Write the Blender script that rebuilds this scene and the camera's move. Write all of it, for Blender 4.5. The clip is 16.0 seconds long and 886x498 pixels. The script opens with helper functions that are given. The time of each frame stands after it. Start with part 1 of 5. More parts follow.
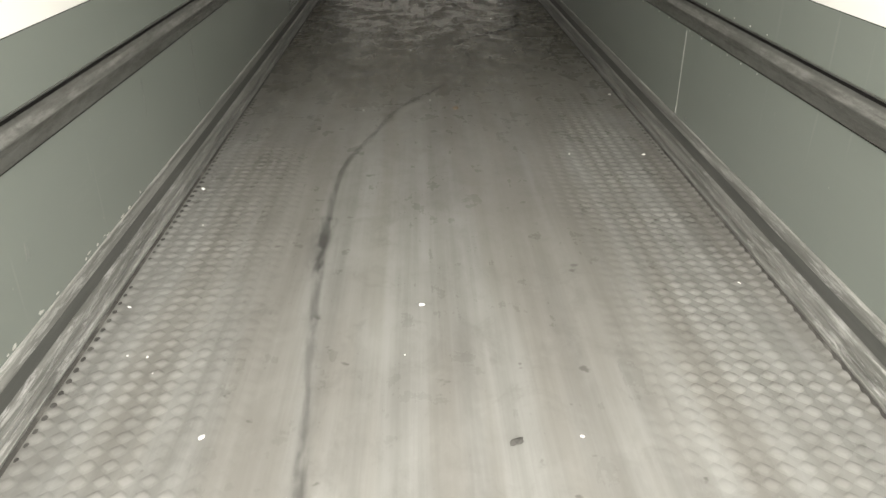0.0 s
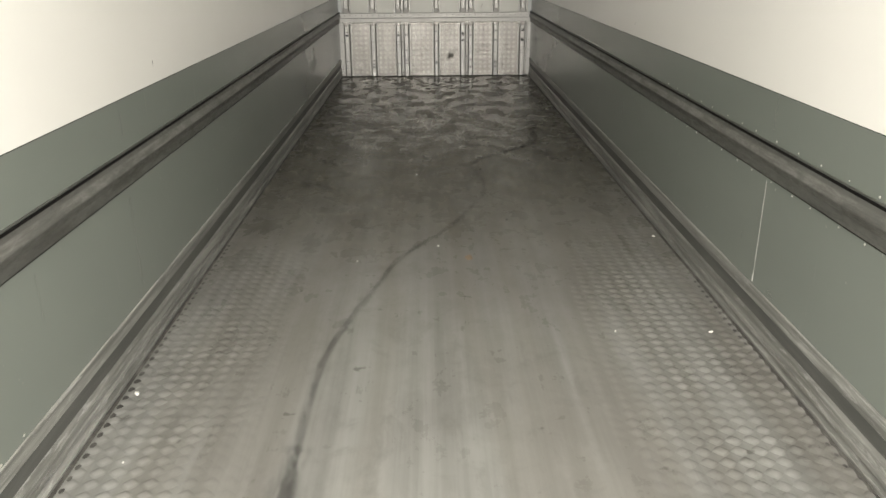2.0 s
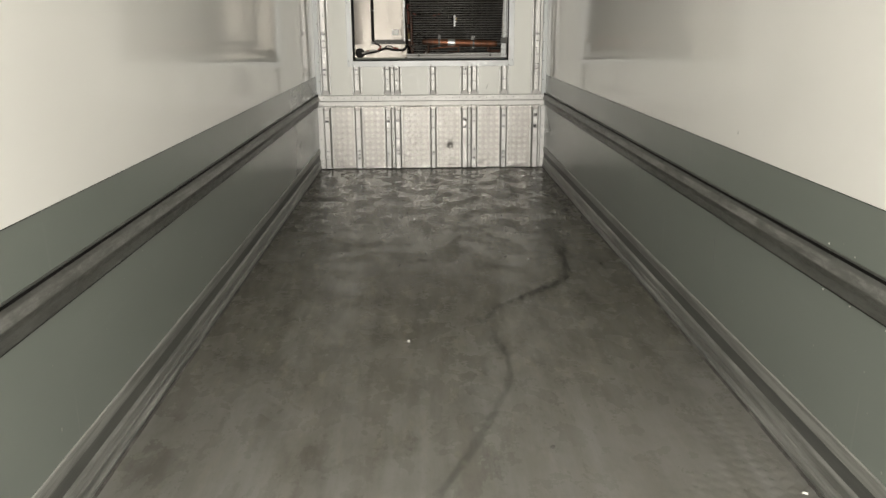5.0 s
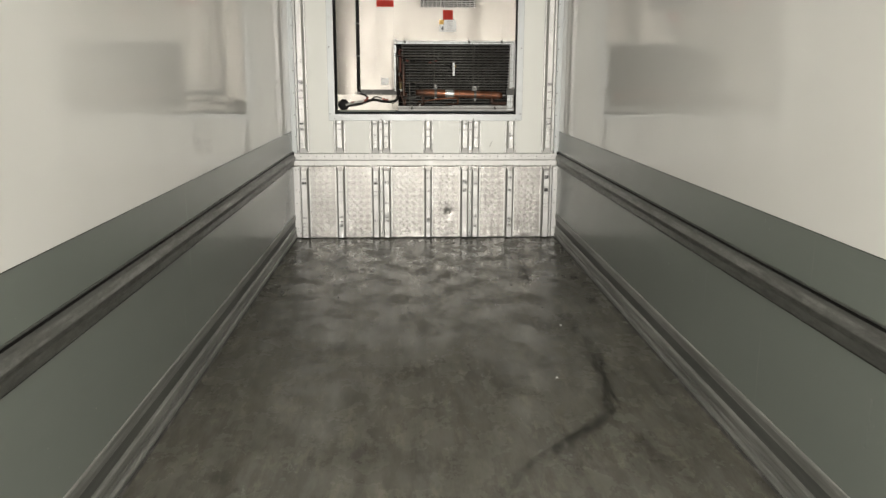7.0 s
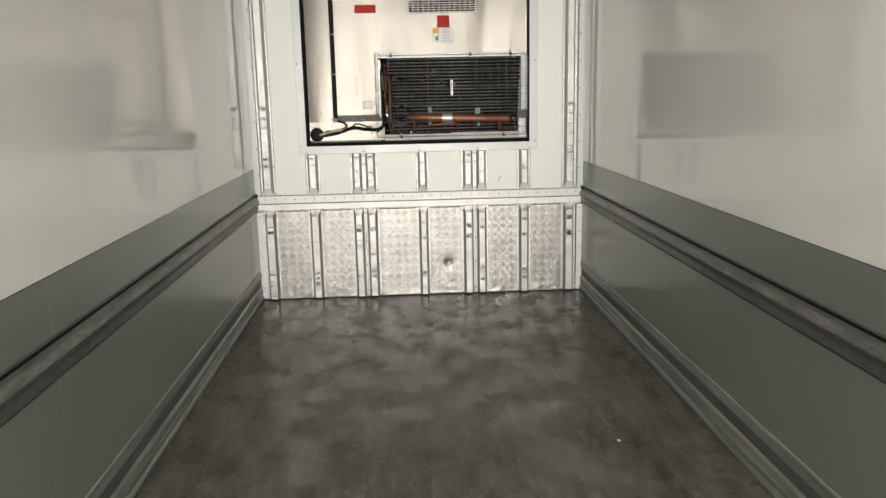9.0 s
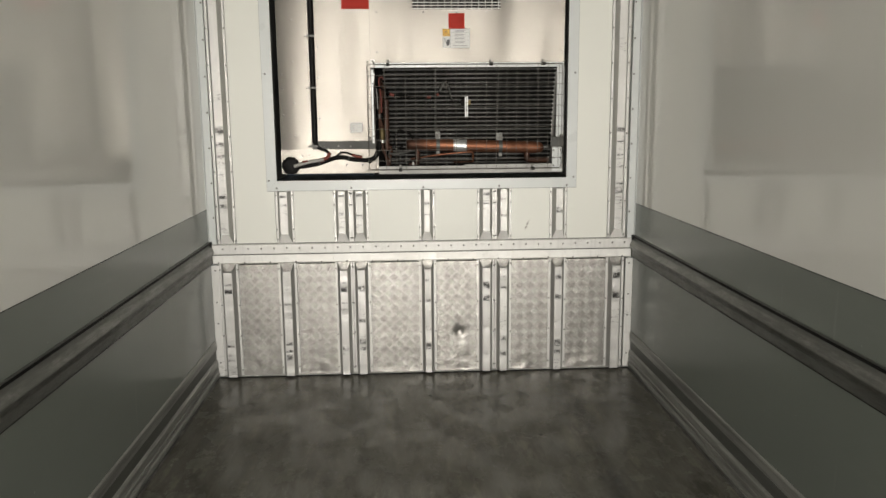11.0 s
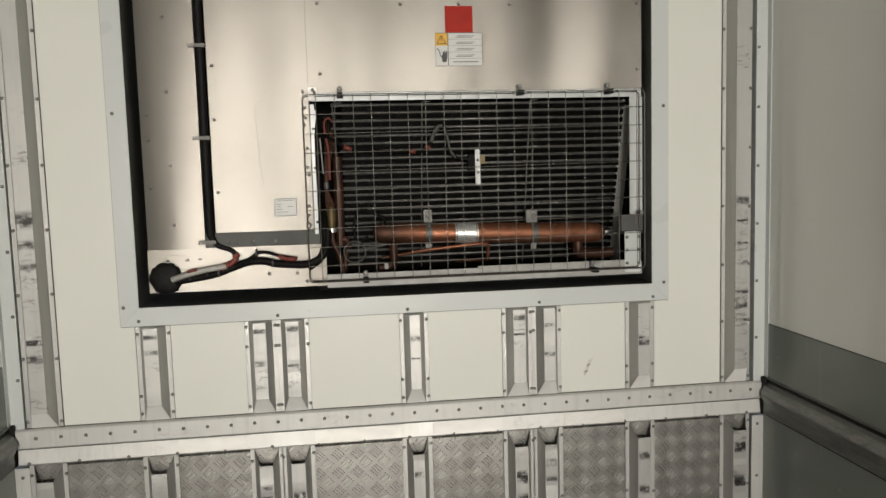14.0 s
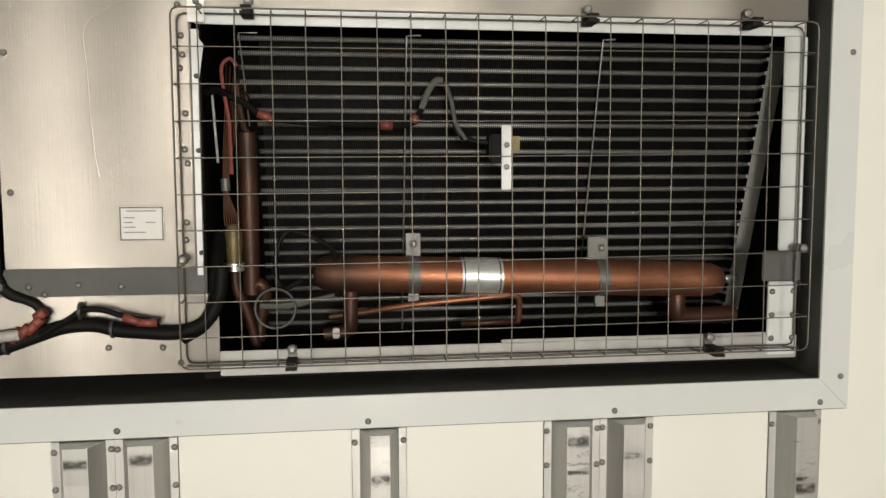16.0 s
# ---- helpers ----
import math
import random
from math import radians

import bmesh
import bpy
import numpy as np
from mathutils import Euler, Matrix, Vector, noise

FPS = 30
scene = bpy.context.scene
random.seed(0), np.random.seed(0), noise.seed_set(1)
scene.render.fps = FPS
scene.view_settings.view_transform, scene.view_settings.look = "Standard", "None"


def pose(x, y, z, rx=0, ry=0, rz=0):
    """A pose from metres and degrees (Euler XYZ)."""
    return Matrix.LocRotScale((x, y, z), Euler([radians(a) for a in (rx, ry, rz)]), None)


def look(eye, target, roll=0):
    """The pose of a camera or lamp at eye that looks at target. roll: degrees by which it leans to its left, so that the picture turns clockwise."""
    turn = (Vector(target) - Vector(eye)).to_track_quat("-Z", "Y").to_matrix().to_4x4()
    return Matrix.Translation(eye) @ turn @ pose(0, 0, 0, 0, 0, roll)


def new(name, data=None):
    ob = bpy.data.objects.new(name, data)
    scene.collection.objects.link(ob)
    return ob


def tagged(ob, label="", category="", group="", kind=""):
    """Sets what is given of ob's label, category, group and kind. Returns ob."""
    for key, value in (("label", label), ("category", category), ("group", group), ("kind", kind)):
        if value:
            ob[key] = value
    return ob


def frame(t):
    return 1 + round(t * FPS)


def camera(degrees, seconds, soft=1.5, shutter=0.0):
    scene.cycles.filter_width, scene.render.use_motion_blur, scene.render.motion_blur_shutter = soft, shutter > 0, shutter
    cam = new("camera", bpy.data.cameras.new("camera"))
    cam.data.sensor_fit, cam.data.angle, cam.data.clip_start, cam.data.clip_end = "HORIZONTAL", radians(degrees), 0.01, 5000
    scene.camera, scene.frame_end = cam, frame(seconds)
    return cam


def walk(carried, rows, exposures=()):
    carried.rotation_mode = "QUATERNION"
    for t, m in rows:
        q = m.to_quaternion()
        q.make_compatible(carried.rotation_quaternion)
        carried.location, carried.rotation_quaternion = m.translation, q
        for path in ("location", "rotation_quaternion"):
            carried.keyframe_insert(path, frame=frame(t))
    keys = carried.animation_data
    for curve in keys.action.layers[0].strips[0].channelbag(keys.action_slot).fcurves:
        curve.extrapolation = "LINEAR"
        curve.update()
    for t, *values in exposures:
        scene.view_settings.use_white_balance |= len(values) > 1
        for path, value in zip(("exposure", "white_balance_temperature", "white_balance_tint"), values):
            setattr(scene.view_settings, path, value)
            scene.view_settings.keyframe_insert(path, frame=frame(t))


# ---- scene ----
cam = camera(59.3, 16.0)
PATH = [
    (0, (-0.113, -11.559, 1.468), (-0.058, -9.775, 0.566), 0.1),
    (0.5, (-0.13, -11.345, 1.493), (-0.072, -9.535, 0.644), -0.6),
    (1, (-0.105, -11.064, 1.505), (-0.071, -9.233, 0.701), -0.5),
    (1.5, (-0.081, -10.821, 1.521), (-0.064, -8.966, 0.773), -0.1),
    (2, (-0.08, -10.519, 1.526), (-0.051, -8.649, 0.817), -0.4),
    (2.5, (-0.057, -10.228, 1.532), (-0.031, -8.345, 0.858), -1.2),
    (3, (-0.053, -9.927, 1.535), (-0.058, -8.026, 0.914), -0.3),
    (3.5, (-0.038, -9.648, 1.532), (-0.038, -7.731, 0.961), 0.2),
    (4, (-0.089, -9.3, 1.555), (-0.05, -7.38, 0.996), -0.4),
    (6.5, (-0.102, -7.688, 1.544), (-0.05, -5.752, 1.044), -0.3),
    (7, (-0.141, -7.338, 1.552), (-0.061, -5.389, 1.111), 0.2),
    (7.5, (-0.15, -6.987, 1.553), (-0.044, -5.039, 1.113), -0.6),
    (8, (-0.121, -6.607, 1.547), (-0.04, -4.655, 1.122), -0.5),
    (8.5, (-0.131, -6.287, 1.554), (-0.043, -4.328, 1.162), 0.2),
    (9, (-0.147, -5.912, 1.554), (-0.045, -3.954, 1.16), -1.2),
    (11.5, (-0.118, -4.175, 1.563), (-0.009, -2.201, 1.26), -0.2),
    (12, (-0.153, -3.823, 1.546), (0.01, -1.844, 1.305), -0.9),
    (12.5, (-0.139, -3.499, 1.548), (0.018, -1.521, 1.291), -1.0),
    (13, (-0.17, -3.186, 1.562), (-0.029, -1.205, 1.326), -0.6),
    (13.5, (-0.191, -2.833, 1.586), (0.033, -0.858, 1.371), -0.7),
    (14, (-0.215, -2.515, 1.568), (0.048, -0.542, 1.377), -1.6),
    (14.5, (-0.173, -2.207, 1.559), (0.057, -0.227, 1.404), -1.5),
    (15, (-0.143, -1.907, 1.56), (0.125, 0.069, 1.414), -0.9),
    (15.5, (-0.105, -1.622, 1.554), (0.201, 0.346, 1.375), -1.4),
    (16, (-0.038, -1.33, 1.544), (0.211, 0.647, 1.374), -0.2),
]
EXPOSURES = [(0.0, -1.35, 6600, 10), (1.5, -1.12, 6700, 10), (4.0, -0.62, 6700, 10), (7.0, -0.15, 6600, 10), (9.0, 0.0, 6600, 10), (11.5, -0.2, 6700, 10), (12.5, -0.3, 6720, 10), (14.5, -0.2, 6700, 10), (15.5, 0.0, 6780, 10), (16.0, 0.22, 6850, 10)]
# marks and litter on the floor, in metres from the front wall
SKID = [(-0.419, -10.64), (-0.438, -10.035), (-0.465, -9.643), (-0.519, -8.848), (-0.53, -8.431), (-0.515, -7.73), (-0.352, -7.044), (-0.243, -6.635), (0.01, -6.179), (0.197, -5.692), (0.287, -5.383), (0.275, -5.041), (0.23, -4.73), (0.319, -4.496), (0.527, -4.265), (0.777, -4.009), (0.843, -3.729), (0.863, -3.158)]
MORE_MARKS = [([(-0.531, -8.936), (-0.541, -8.661), (-0.523, -8.332)], 0.13), ([(0.707, -1.781), (0.766, -1.124), (0.798, -0.467)], 0.12), ([(0.885, -3.437), (0.888, -2.882), (0.827, -2.44)], 0.1)]
CRUMBS = [(-1.179, -7.992, 0.014), (-1.077, -8.412, 0.006), (-0.115, -9.122, 0.012), (-0.172, -9.436, 0.004), (0.333, -9.853, 0.007), (1.101, -8.993, 0.008), (1.107, -7.557, 0.011), (0.703, -7.537, 0.007), (-0.737, -9.829, 0.011), (-1.172, -9.108, 0.008), (-1.077, -9.419, 0.006), (-1.01, -9.427, 0.006), (-0.965, -9.519, 0.005), (-0.044, -6.468, 0.009), (-0.184, -4.975, 0.014), (-0.474, -6.683, 0.007), (1.189, -6.355, 0.01), (0.609, -3.565, 0.01), (0.791, -2.709, 0.01)]
BITS = [(0.146, -9.871, 0.022), (-0.716, -7.064, 0.014), (0.118, -6.648, 0.035), (0.381, -6.022, 0.014), (0.01, -0.399, 0.012), (0.528, -0.97, 0.014)]
walk(cam, [(t, look(eye, target, roll)) for t, eye, target, roll in PATH], EXPOSURES)

# ---- light: daylight through the open rear end, which lies behind the camera ----
REAR, ROOF, HALF = -12.1, 2.62, 1.248
JOINT, KICK_TOP, LIFT = 1.0225, 0.237, 0.007
world = bpy.data.worlds.new("sky")
scene.world = world
world.use_nodes = True
sky = world.node_tree.nodes.new("ShaderNodeTexSky")
sky.sky_type, sky.sun_disc, sky.sun_elevation, sky.sun_rotation = "NISHITA", False, radians(35), radians(200)
world.node_tree.links.new(sky.outputs[0], world.node_tree.nodes["Background"].inputs[0])
world.node_tree.nodes["Background"].inputs[1].default_value = 0.08
for name, wide, high, spread, watts, place, aim in (
    ("low_sky", 2.42, 2.2, 100, 185, (0, REAR + 0.15, 1.3), (0, REAR + 10.15, 0.6)),
    ("high_sky", 2.42, 1.3, 170, 300, (0, REAR + 0.3, 1.95), (0, REAR + 10.3, -11.0)),
):
    daylight = new(name, bpy.data.lights.new(name, "AREA"))
    daylight.data.shape, daylight.data.size, daylight.data.size_y = "RECTANGLE", wide, high
    daylight.data.spread = radians(spread)
    daylight.data.energy, daylight.data.color = watts, (1.0, 0.97, 0.925)
    daylight.matrix_world = look(place, aim)


# ---- materials ----
class Nodes:
    """A few shorthands for building one node material."""

    def __init__(self, name):
        self.mat = bpy.data.materials.new(name)
        self.mat.use_nodes = True
        self.tree = self.mat.node_tree
        self.shader = self.tree.nodes["Principled BSDF"]
        self.place = self.tree.nodes.new("ShaderNodeNewGeometry").outputs["Position"]

    def link(self, value, socket):
        if hasattr(value, "is_output"):
            self.tree.links.new(value, socket)
        else:
            socket.default_value = value

    def maths(self, kind, a, b=0.0, c=0.0, clamp=False):
        n = self.tree.nodes.new("ShaderNodeMath")
        n.operation, n.use_clamp = kind, clamp
        for v, s in zip((a, b, c), n.inputs):
            self.link(v, s)
        return n.outputs[0]

    def scaled(self, factors, turn=(0, 0, 0), vector=None):
        n = self.tree.nodes.new("ShaderNodeMapping")
        self.link(vector or self.place, n.inputs[0])
        n.inputs["Scale"].default_value, n.inputs["Rotation"].default_value = factors, turn
        return n.outputs[0]

    def split(self, vector=None):
        n = self.tree.nodes.new("ShaderNodeSeparateXYZ")
        self.link(vector or self.place, n.inputs[0])
        return n.outputs

    def noise(self, scale, vector=None, detail=4.0, rough=0.55, warp=0.0):
        n = self.tree.nodes.new("ShaderNodeTexNoise")
        self.link(vector or self.place, n.inputs["Vector"])
        n.inputs["Scale"].default_value, n.inputs["Detail"].default_value = scale, detail
        n.inputs["Roughness"].default_value, n.inputs["Distortion"].default_value = rough, warp
        return n.outputs[0]

    def ramp(self, value, low, high, to_low=0.0, to_high=1.0):
        n = self.tree.nodes.new("ShaderNodeMapRange")
        n.interpolation_type = "SMOOTHSTEP"
        for v, s in zip((value, low, high, to_low, to_high), n.inputs):
            self.link(v, s)
        return n.outputs[0]

    def mix(self, factor, a, b, kind="MIX"):
        n = self.tree.nodes.new("ShaderNodeMix")
        n.data_type, n.blend_type = "RGBA", kind
        self.link(factor, n.inputs[0])
        for v, s in ((a, n.inputs[6]), (b, n.inputs[7])):
            self.link((*v, 1.0) if isinstance(v, tuple) and len(v) == 3 else v, s)
        return n.outputs[2]

    def bump(self, height, strength, distance):
        n = self.tree.nodes.new("ShaderNodeBump")
        self.link(height, n.inputs["Height"])
        n.inputs["Strength"].default_value, n.inputs["Distance"].default_value = strength, distance
        self.tree.links.new(n.outputs[0], self.shader.inputs["Normal"])

    def done(self, color, rough, metal=0.0, **more):
        self.link((*color, 1.0) if isinstance(color, tuple) and len(color) == 3 else color, self.shader.inputs["Base Color"])
        self.link(rough, self.shader.inputs["Roughness"])
        self.shader.inputs["Metallic"].default_value = metal
        for key, value in more.items():
            self.shader.inputs[key.replace("_", " ")].default_value = value
        return self.mat


def surface(name, color, dark, rough, metal=0.0, broad=3.0, fine=60.0, stretch=(1, 1, 1), wear=0.5, relief=0.0, spread=0.12, **more):
    """A painted, plastic or metal surface with stains at one scale, grain at another, and uneven gloss."""
    n = Nodes(name)
    v = n.scaled(stretch)
    stain = n.ramp(n.noise(broad, v, 5, 0.6, 0.4), 0.42, 0.72)
    grain = n.noise(fine, v, 3, 0.6)
    mask = n.maths("MULTIPLY", n.maths("ADD", stain, n.maths("MULTIPLY", n.maths("SUBTRACT", grain, 0.5), 0.7)), wear, clamp=True)
    if relief:
        n.bump(n.maths("ADD", grain, n.maths("MULTIPLY", n.noise(broad * 2.5, v), 0.6)), 0.35, relief)
    return n.done(n.mix(mask, color, dark), n.maths("ADD", n.maths("MULTIPLY", n.noise(broad * 2.2, v, 4), spread * 2), rough - spread), metal, **more)


def wall_paint(name, color, dark, rough, drips):
    """Glossy side-wall sheet: slight waviness, faint vertical drips and rubbed patches along the trailer."""
    n = Nodes(name)
    cloud = n.ramp(n.noise(0.9, n.scaled((1, 0.5, 1.6)), 5, 0.6), 0.35, 0.75)
    rub = n.ramp(n.noise(3.0, n.scaled((1, 0.35, 4)), 5, 0.65), 0.6, 0.78)
    drip = n.ramp(n.noise(1.0, n.scaled((14, 14, 0.9)), 3, 0.6), 0.66, 0.76)
    chip = n.ramp(n.noise(38, None, 2, 0.5), 0.765, 0.79)
    tone = n.mix(n.maths("MULTIPLY", cloud, 0.35), color, dark)
    tone = n.mix(n.maths("MULTIPLY", rub, 0.035), tone, tuple(0.5 * c + 0.28 for c in color))
    tone = n.mix(n.maths("MULTIPLY", drip, drips), tone, tuple(0.55 * c + 0.33 for c in color))
    tone = n.mix(n.maths("MULTIPLY", chip, drips * 1.4), tone, (0.75, 0.74, 0.7))
    n.bump(n.maths("ADD", n.noise(1.6, n.scaled((1, 0.6, 1)), 2), n.maths("MULTIPLY", n.noise(300, None, 2), 0.004)), 0.2, 0.025)
    return n.done(tone, n.maths("ADD", n.maths("MULTIPLY", cloud, 0.06), n.maths("ADD", rough, n.maths("MULTIPLY", rub, 0.02))))


CREAM = wall_paint("cream_gloss_sheet", (0.865, 0.86, 0.822), (0.83, 0.824, 0.782), 0.04, 0.05)
GREY = wall_paint("grey_green_sheet", (0.187, 0.208, 0.185), (0.157, 0.174, 0.154), 0.2, 0.1)
PANEL = surface("cream_front_panel", (0.73, 0.735, 0.675), (0.705, 0.71, 0.648), 0.4, broad=0.8, fine=90, wear=0.06, relief=0.0008)
TRIM = surface("white_coated_trim", (0.59, 0.615, 0.6), (0.53, 0.55, 0.535), 0.3, broad=1.5, fine=70, wear=0.07, relief=0.0006)
RUBBER = surface("black_rubber", (0.006, 0.0058, 0.0055), (0.014, 0.0135, 0.0125), 0.6, Specular_IOR_Level=0.18, broad=5, fine=120, relief=0.001)
REVEAL = surface("dark_grey_reveal", (0.075, 0.075, 0.068), (0.05, 0.05, 0.045), 0.6, broad=5, fine=120, relief=0.001)
ROOF_SHEET = surface("white_roof_sheet", (0.86, 0.852, 0.82), (0.8, 0.79, 0.75), 0.4, broad=1, fine=40, wear=0.3)
RIVET = surface("zinc_rivet", (0.22, 0.215, 0.2), (0.12, 0.117, 0.11), 0.5, 0.6, broad=30, fine=200)
GALV = surface("galvanised_plate", (0.62, 0.62, 0.6), (0.42, 0.42, 0.4), 0.38, 0.85, broad=8, fine=120, wear=0.6, relief=0.0006)
WIRE = surface("dull_guard_wire", (0.12, 0.11, 0.095), (0.075, 0.068, 0.058), 0.5, 0.6, broad=20, fine=200)
OLD_COPPER = surface("dark_copper", (0.06, 0.024, 0.013), (0.025, 0.0115, 0.0075), 0.5, 0.4, broad=9, fine=60, wear=0.8)
CABLE = surface("black_cable_sleeve", (0.005, 0.0047, 0.0044), (0.012, 0.011, 0.01), 0.6, Specular_IOR_Level=0.12, broad=12, fine=150, relief=0.001)
# The coil space's shade is put into these two near-black colours.
CAVITY = surface("cavity_shade_black", (0.006, 0.0056, 0.005), (0.01, 0.0095, 0.0085), 0.75, Specular_IOR_Level=0.1, broad=6, fine=60)
FIN = surface("shaded_coil_fins", (0.015, 0.0145, 0.013), (0.008, 0.0078, 0.007), 0.6, Specular_IOR_Level=0.08, broad=14, fine=120, wear=0.9)
RED = surface("red_sticker", (0.42, 0.03, 0.018), (0.3, 0.02, 0.012), 0.65, Specular_IOR_Level=0.2, broad=10, fine=120, wear=0.5)
STRAP = surface("grey_strap", (0.13, 0.13, 0.12), (0.08, 0.08, 0.073), 0.5, 0.5, broad=12, fine=120)
RED_TAPE = surface("faded_red_tape", (0.2, 0.045, 0.032), (0.09, 0.024, 0.02), 0.5, broad=30, fine=160)
SILVER_PAPER = surface("silver_sticker", (0.62, 0.63, 0.62), (0.45, 0.46, 0.45), 0.35, 0.6, broad=14, fine=150)
YELLOW = surface("amber_sticker", (0.72, 0.4, 0.02), (0.6, 0.3, 0.02), 0.45, broad=10, fine=120, wear=0.4)
LABEL_GREY = surface("grey_printed_label", (0.62, 0.62, 0.59), (0.54, 0.54, 0.51), 0.4, broad=10, fine=120, wear=0.4)
INK = surface("printed_black", (0.03, 0.03, 0.03), (0.06, 0.06, 0.06), 0.5, broad=20, fine=150)
INK_GREY = surface("printed_grey", (0.2, 0.2, 0.2), (0.28, 0.28, 0.28), 0.5, broad=40, fine=200)
BRASS = surface("grimy_brass", (0.13, 0.098, 0.04), (0.06, 0.047, 0.022), 0.5, 0.5, broad=14, fine=100)
WHITE_WIRE = surface("white_wire_sleeve", (0.4, 0.39, 0.36), (0.25, 0.24, 0.215), 0.5, broad=14, fine=100)
# Dark tone for the shade in the kick profile's groove.
GROOVE_SHADE = surface("kick_groove_shade", (0.08, 0.082, 0.075), (0.14, 0.14, 0.129), 0.5, broad=2, fine=50, stretch=(1, 0.6, 8), relief=0.001)
# Dark tone for scraps, the floor line and shade painted in stud gaps.
GAP_SCRAP = surface("gap_shade_and_scrap", (0.05, 0.048, 0.043), (0.13, 0.127, 0.115), 0.75, broad=8, fine=60, wear=0.9, relief=0.002)
BEAD = surface("pale_sealant", (0.36, 0.36, 0.335), (0.18, 0.18, 0.165), 0.5, broad=3, fine=60, wear=0.8, relief=0.001)
CRUMB = surface("white_crumb", (0.8, 0.79, 0.75), (0.65, 0.64, 0.6), 0.6, broad=60, fine=200)
FLAKE = surface("pale_flaked_paint", (0.42, 0.42, 0.385), (0.3, 0.3, 0.27), 0.6, broad=60, fine=200)
DEBRIS = surface("dry_brown_leaf", (0.25, 0.185, 0.125), (0.15, 0.11, 0.075), 0.7, broad=60, fine=200)


def floor_material(name, studs):
    """Grey resin floor: lengthwise wear streaks, cross scuffs, dark blots, a darker, browner tone towards the front and
    a sheen that varies with the wear; studs are rubbed paler on top.
    """
    n = Nodes(name)
    x, y, z = n.split()
    streak = n.noise(1.0, n.scaled((11, 0.28, 1)), 6, 0.62)
    scuff = n.noise(1.0, n.scaled((7, 4, 1)), 5, 0.65, 0.3)
    cloud = n.noise(1.3, n.scaled((1, 0.6, 1)), 5, 0.6, 0.5)
    blot = n.noise(6.0, n.scaled((1, 0.7, 1)), 6, 0.7, 0.6)
    grain = n.noise(160, None, 3, 0.7)
    worn = n.ramp(n.maths("ADD", n.maths("MULTIPLY", streak, 0.6), n.maths("MULTIPLY", cloud, 0.4)), 0.34, 0.66)
    base = n.mix(worn, (0.168, 0.166, 0.154), (0.27, 0.272, 0.257))
    band = n.ramp(n.noise(1.0, n.scaled((4.2, 0.3, 1)), 3, 0.55), 0.42, 0.6)
    base = n.mix(n.maths("MULTIPLY", band, 0.42), base, (0.165, 0.154, 0.133))
    base = n.mix(n.maths("MULTIPLY", n.ramp(scuff, 0.5, 0.72), 0.15), base, (0.34, 0.342, 0.32))
    base = n.mix(n.maths("MULTIPLY", n.ramp(blot, 0.5, 0.7), 0.3), base, (0.115, 0.11, 0.1))
    # Colour turns darker and browner towards the front wall, broken by noise.
    toward_front = n.ramp(n.maths("ADD", y, n.maths("MULTIPLY", n.noise(1.1, None, 5, 0.65), 3.0)), -6.5, -2.2)
    base = n.mix(n.maths("MULTIPLY", toward_front, n.ramp(blot, 0.3, 0.65, 0.62, 0.86)), base, (0.115, 0.108, 0.08))
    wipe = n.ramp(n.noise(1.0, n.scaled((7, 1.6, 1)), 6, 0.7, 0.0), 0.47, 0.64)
    base = n.mix(n.maths("MULTIPLY", wipe, n.ramp(toward_front, 0.0, 1.0, 0.0, 0.5)), base, (0.17, 0.162, 0.138))
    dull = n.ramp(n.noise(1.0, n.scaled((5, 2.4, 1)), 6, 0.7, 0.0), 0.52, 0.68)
    base = n.mix(n.maths("MULTIPLY", dull, n.ramp(toward_front, 0.0, 1.0, 0.1, 0.82)), base, (0.05, 0.046, 0.036))
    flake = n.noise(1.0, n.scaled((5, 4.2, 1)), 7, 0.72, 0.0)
    base = n.mix(n.maths("MULTIPLY", n.ramp(flake, 0.54, 0.66), n.ramp(toward_front, 0.0, 1.0, 0.05, 0.14)), base, (0.25, 0.235, 0.2))
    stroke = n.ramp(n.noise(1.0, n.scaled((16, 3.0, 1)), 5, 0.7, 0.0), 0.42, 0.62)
    base = n.mix(n.maths("MULTIPLY", stroke, n.ramp(toward_front, 0.0, 1.0, 0.0, 0.5)), base, (0.05, 0.046, 0.033))
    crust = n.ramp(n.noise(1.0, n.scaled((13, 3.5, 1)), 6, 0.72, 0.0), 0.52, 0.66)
    base = n.mix(n.maths("MULTIPLY", crust, n.ramp(toward_front, 0.0, 1.0, 0.0, 0.6)), base, (0.25, 0.235, 0.185))
    spot = n.ramp(n.noise(9.0, None, 3, 0.6), 0.68, 0.74)
    base = n.mix(n.maths("MULTIPLY", spot, 0.6), base, (0.055, 0.05, 0.043))
    base = n.mix(n.maths("MULTIPLY", grain, 0.2), base, (0.2, 0.2, 0.186))
    if studs:
        patch = n.noise(3.0, None, 4)
        base = n.mix(n.maths("MULTIPLY", n.ramp(z, LIFT + 0.0008, LIFT + 0.0036), n.ramp(patch, 0.3, 0.65, 0.12, 0.42)), base, (0.39, 0.387, 0.362))
        n.bump(grain, 0.3, 0.0006)
    else:
        ripple = n.maths("ADD", n.maths("MULTIPLY", n.noise(1.0, n.scaled((7, 11, 1)), 3, 0.6), 0.14), n.maths("MULTIPLY", n.noise(0.8, None, 2), 0.5))
        n.bump(n.maths("ADD", ripple, n.maths("MULTIPLY", grain, 0.1)), 0.16, 0.004)
    rough = n.maths("ADD", n.ramp(scuff, 0.38, 0.64, 0.2, 0.4), n.maths("MULTIPLY", n.ramp(flake, 0.42, 0.62), 0.16))
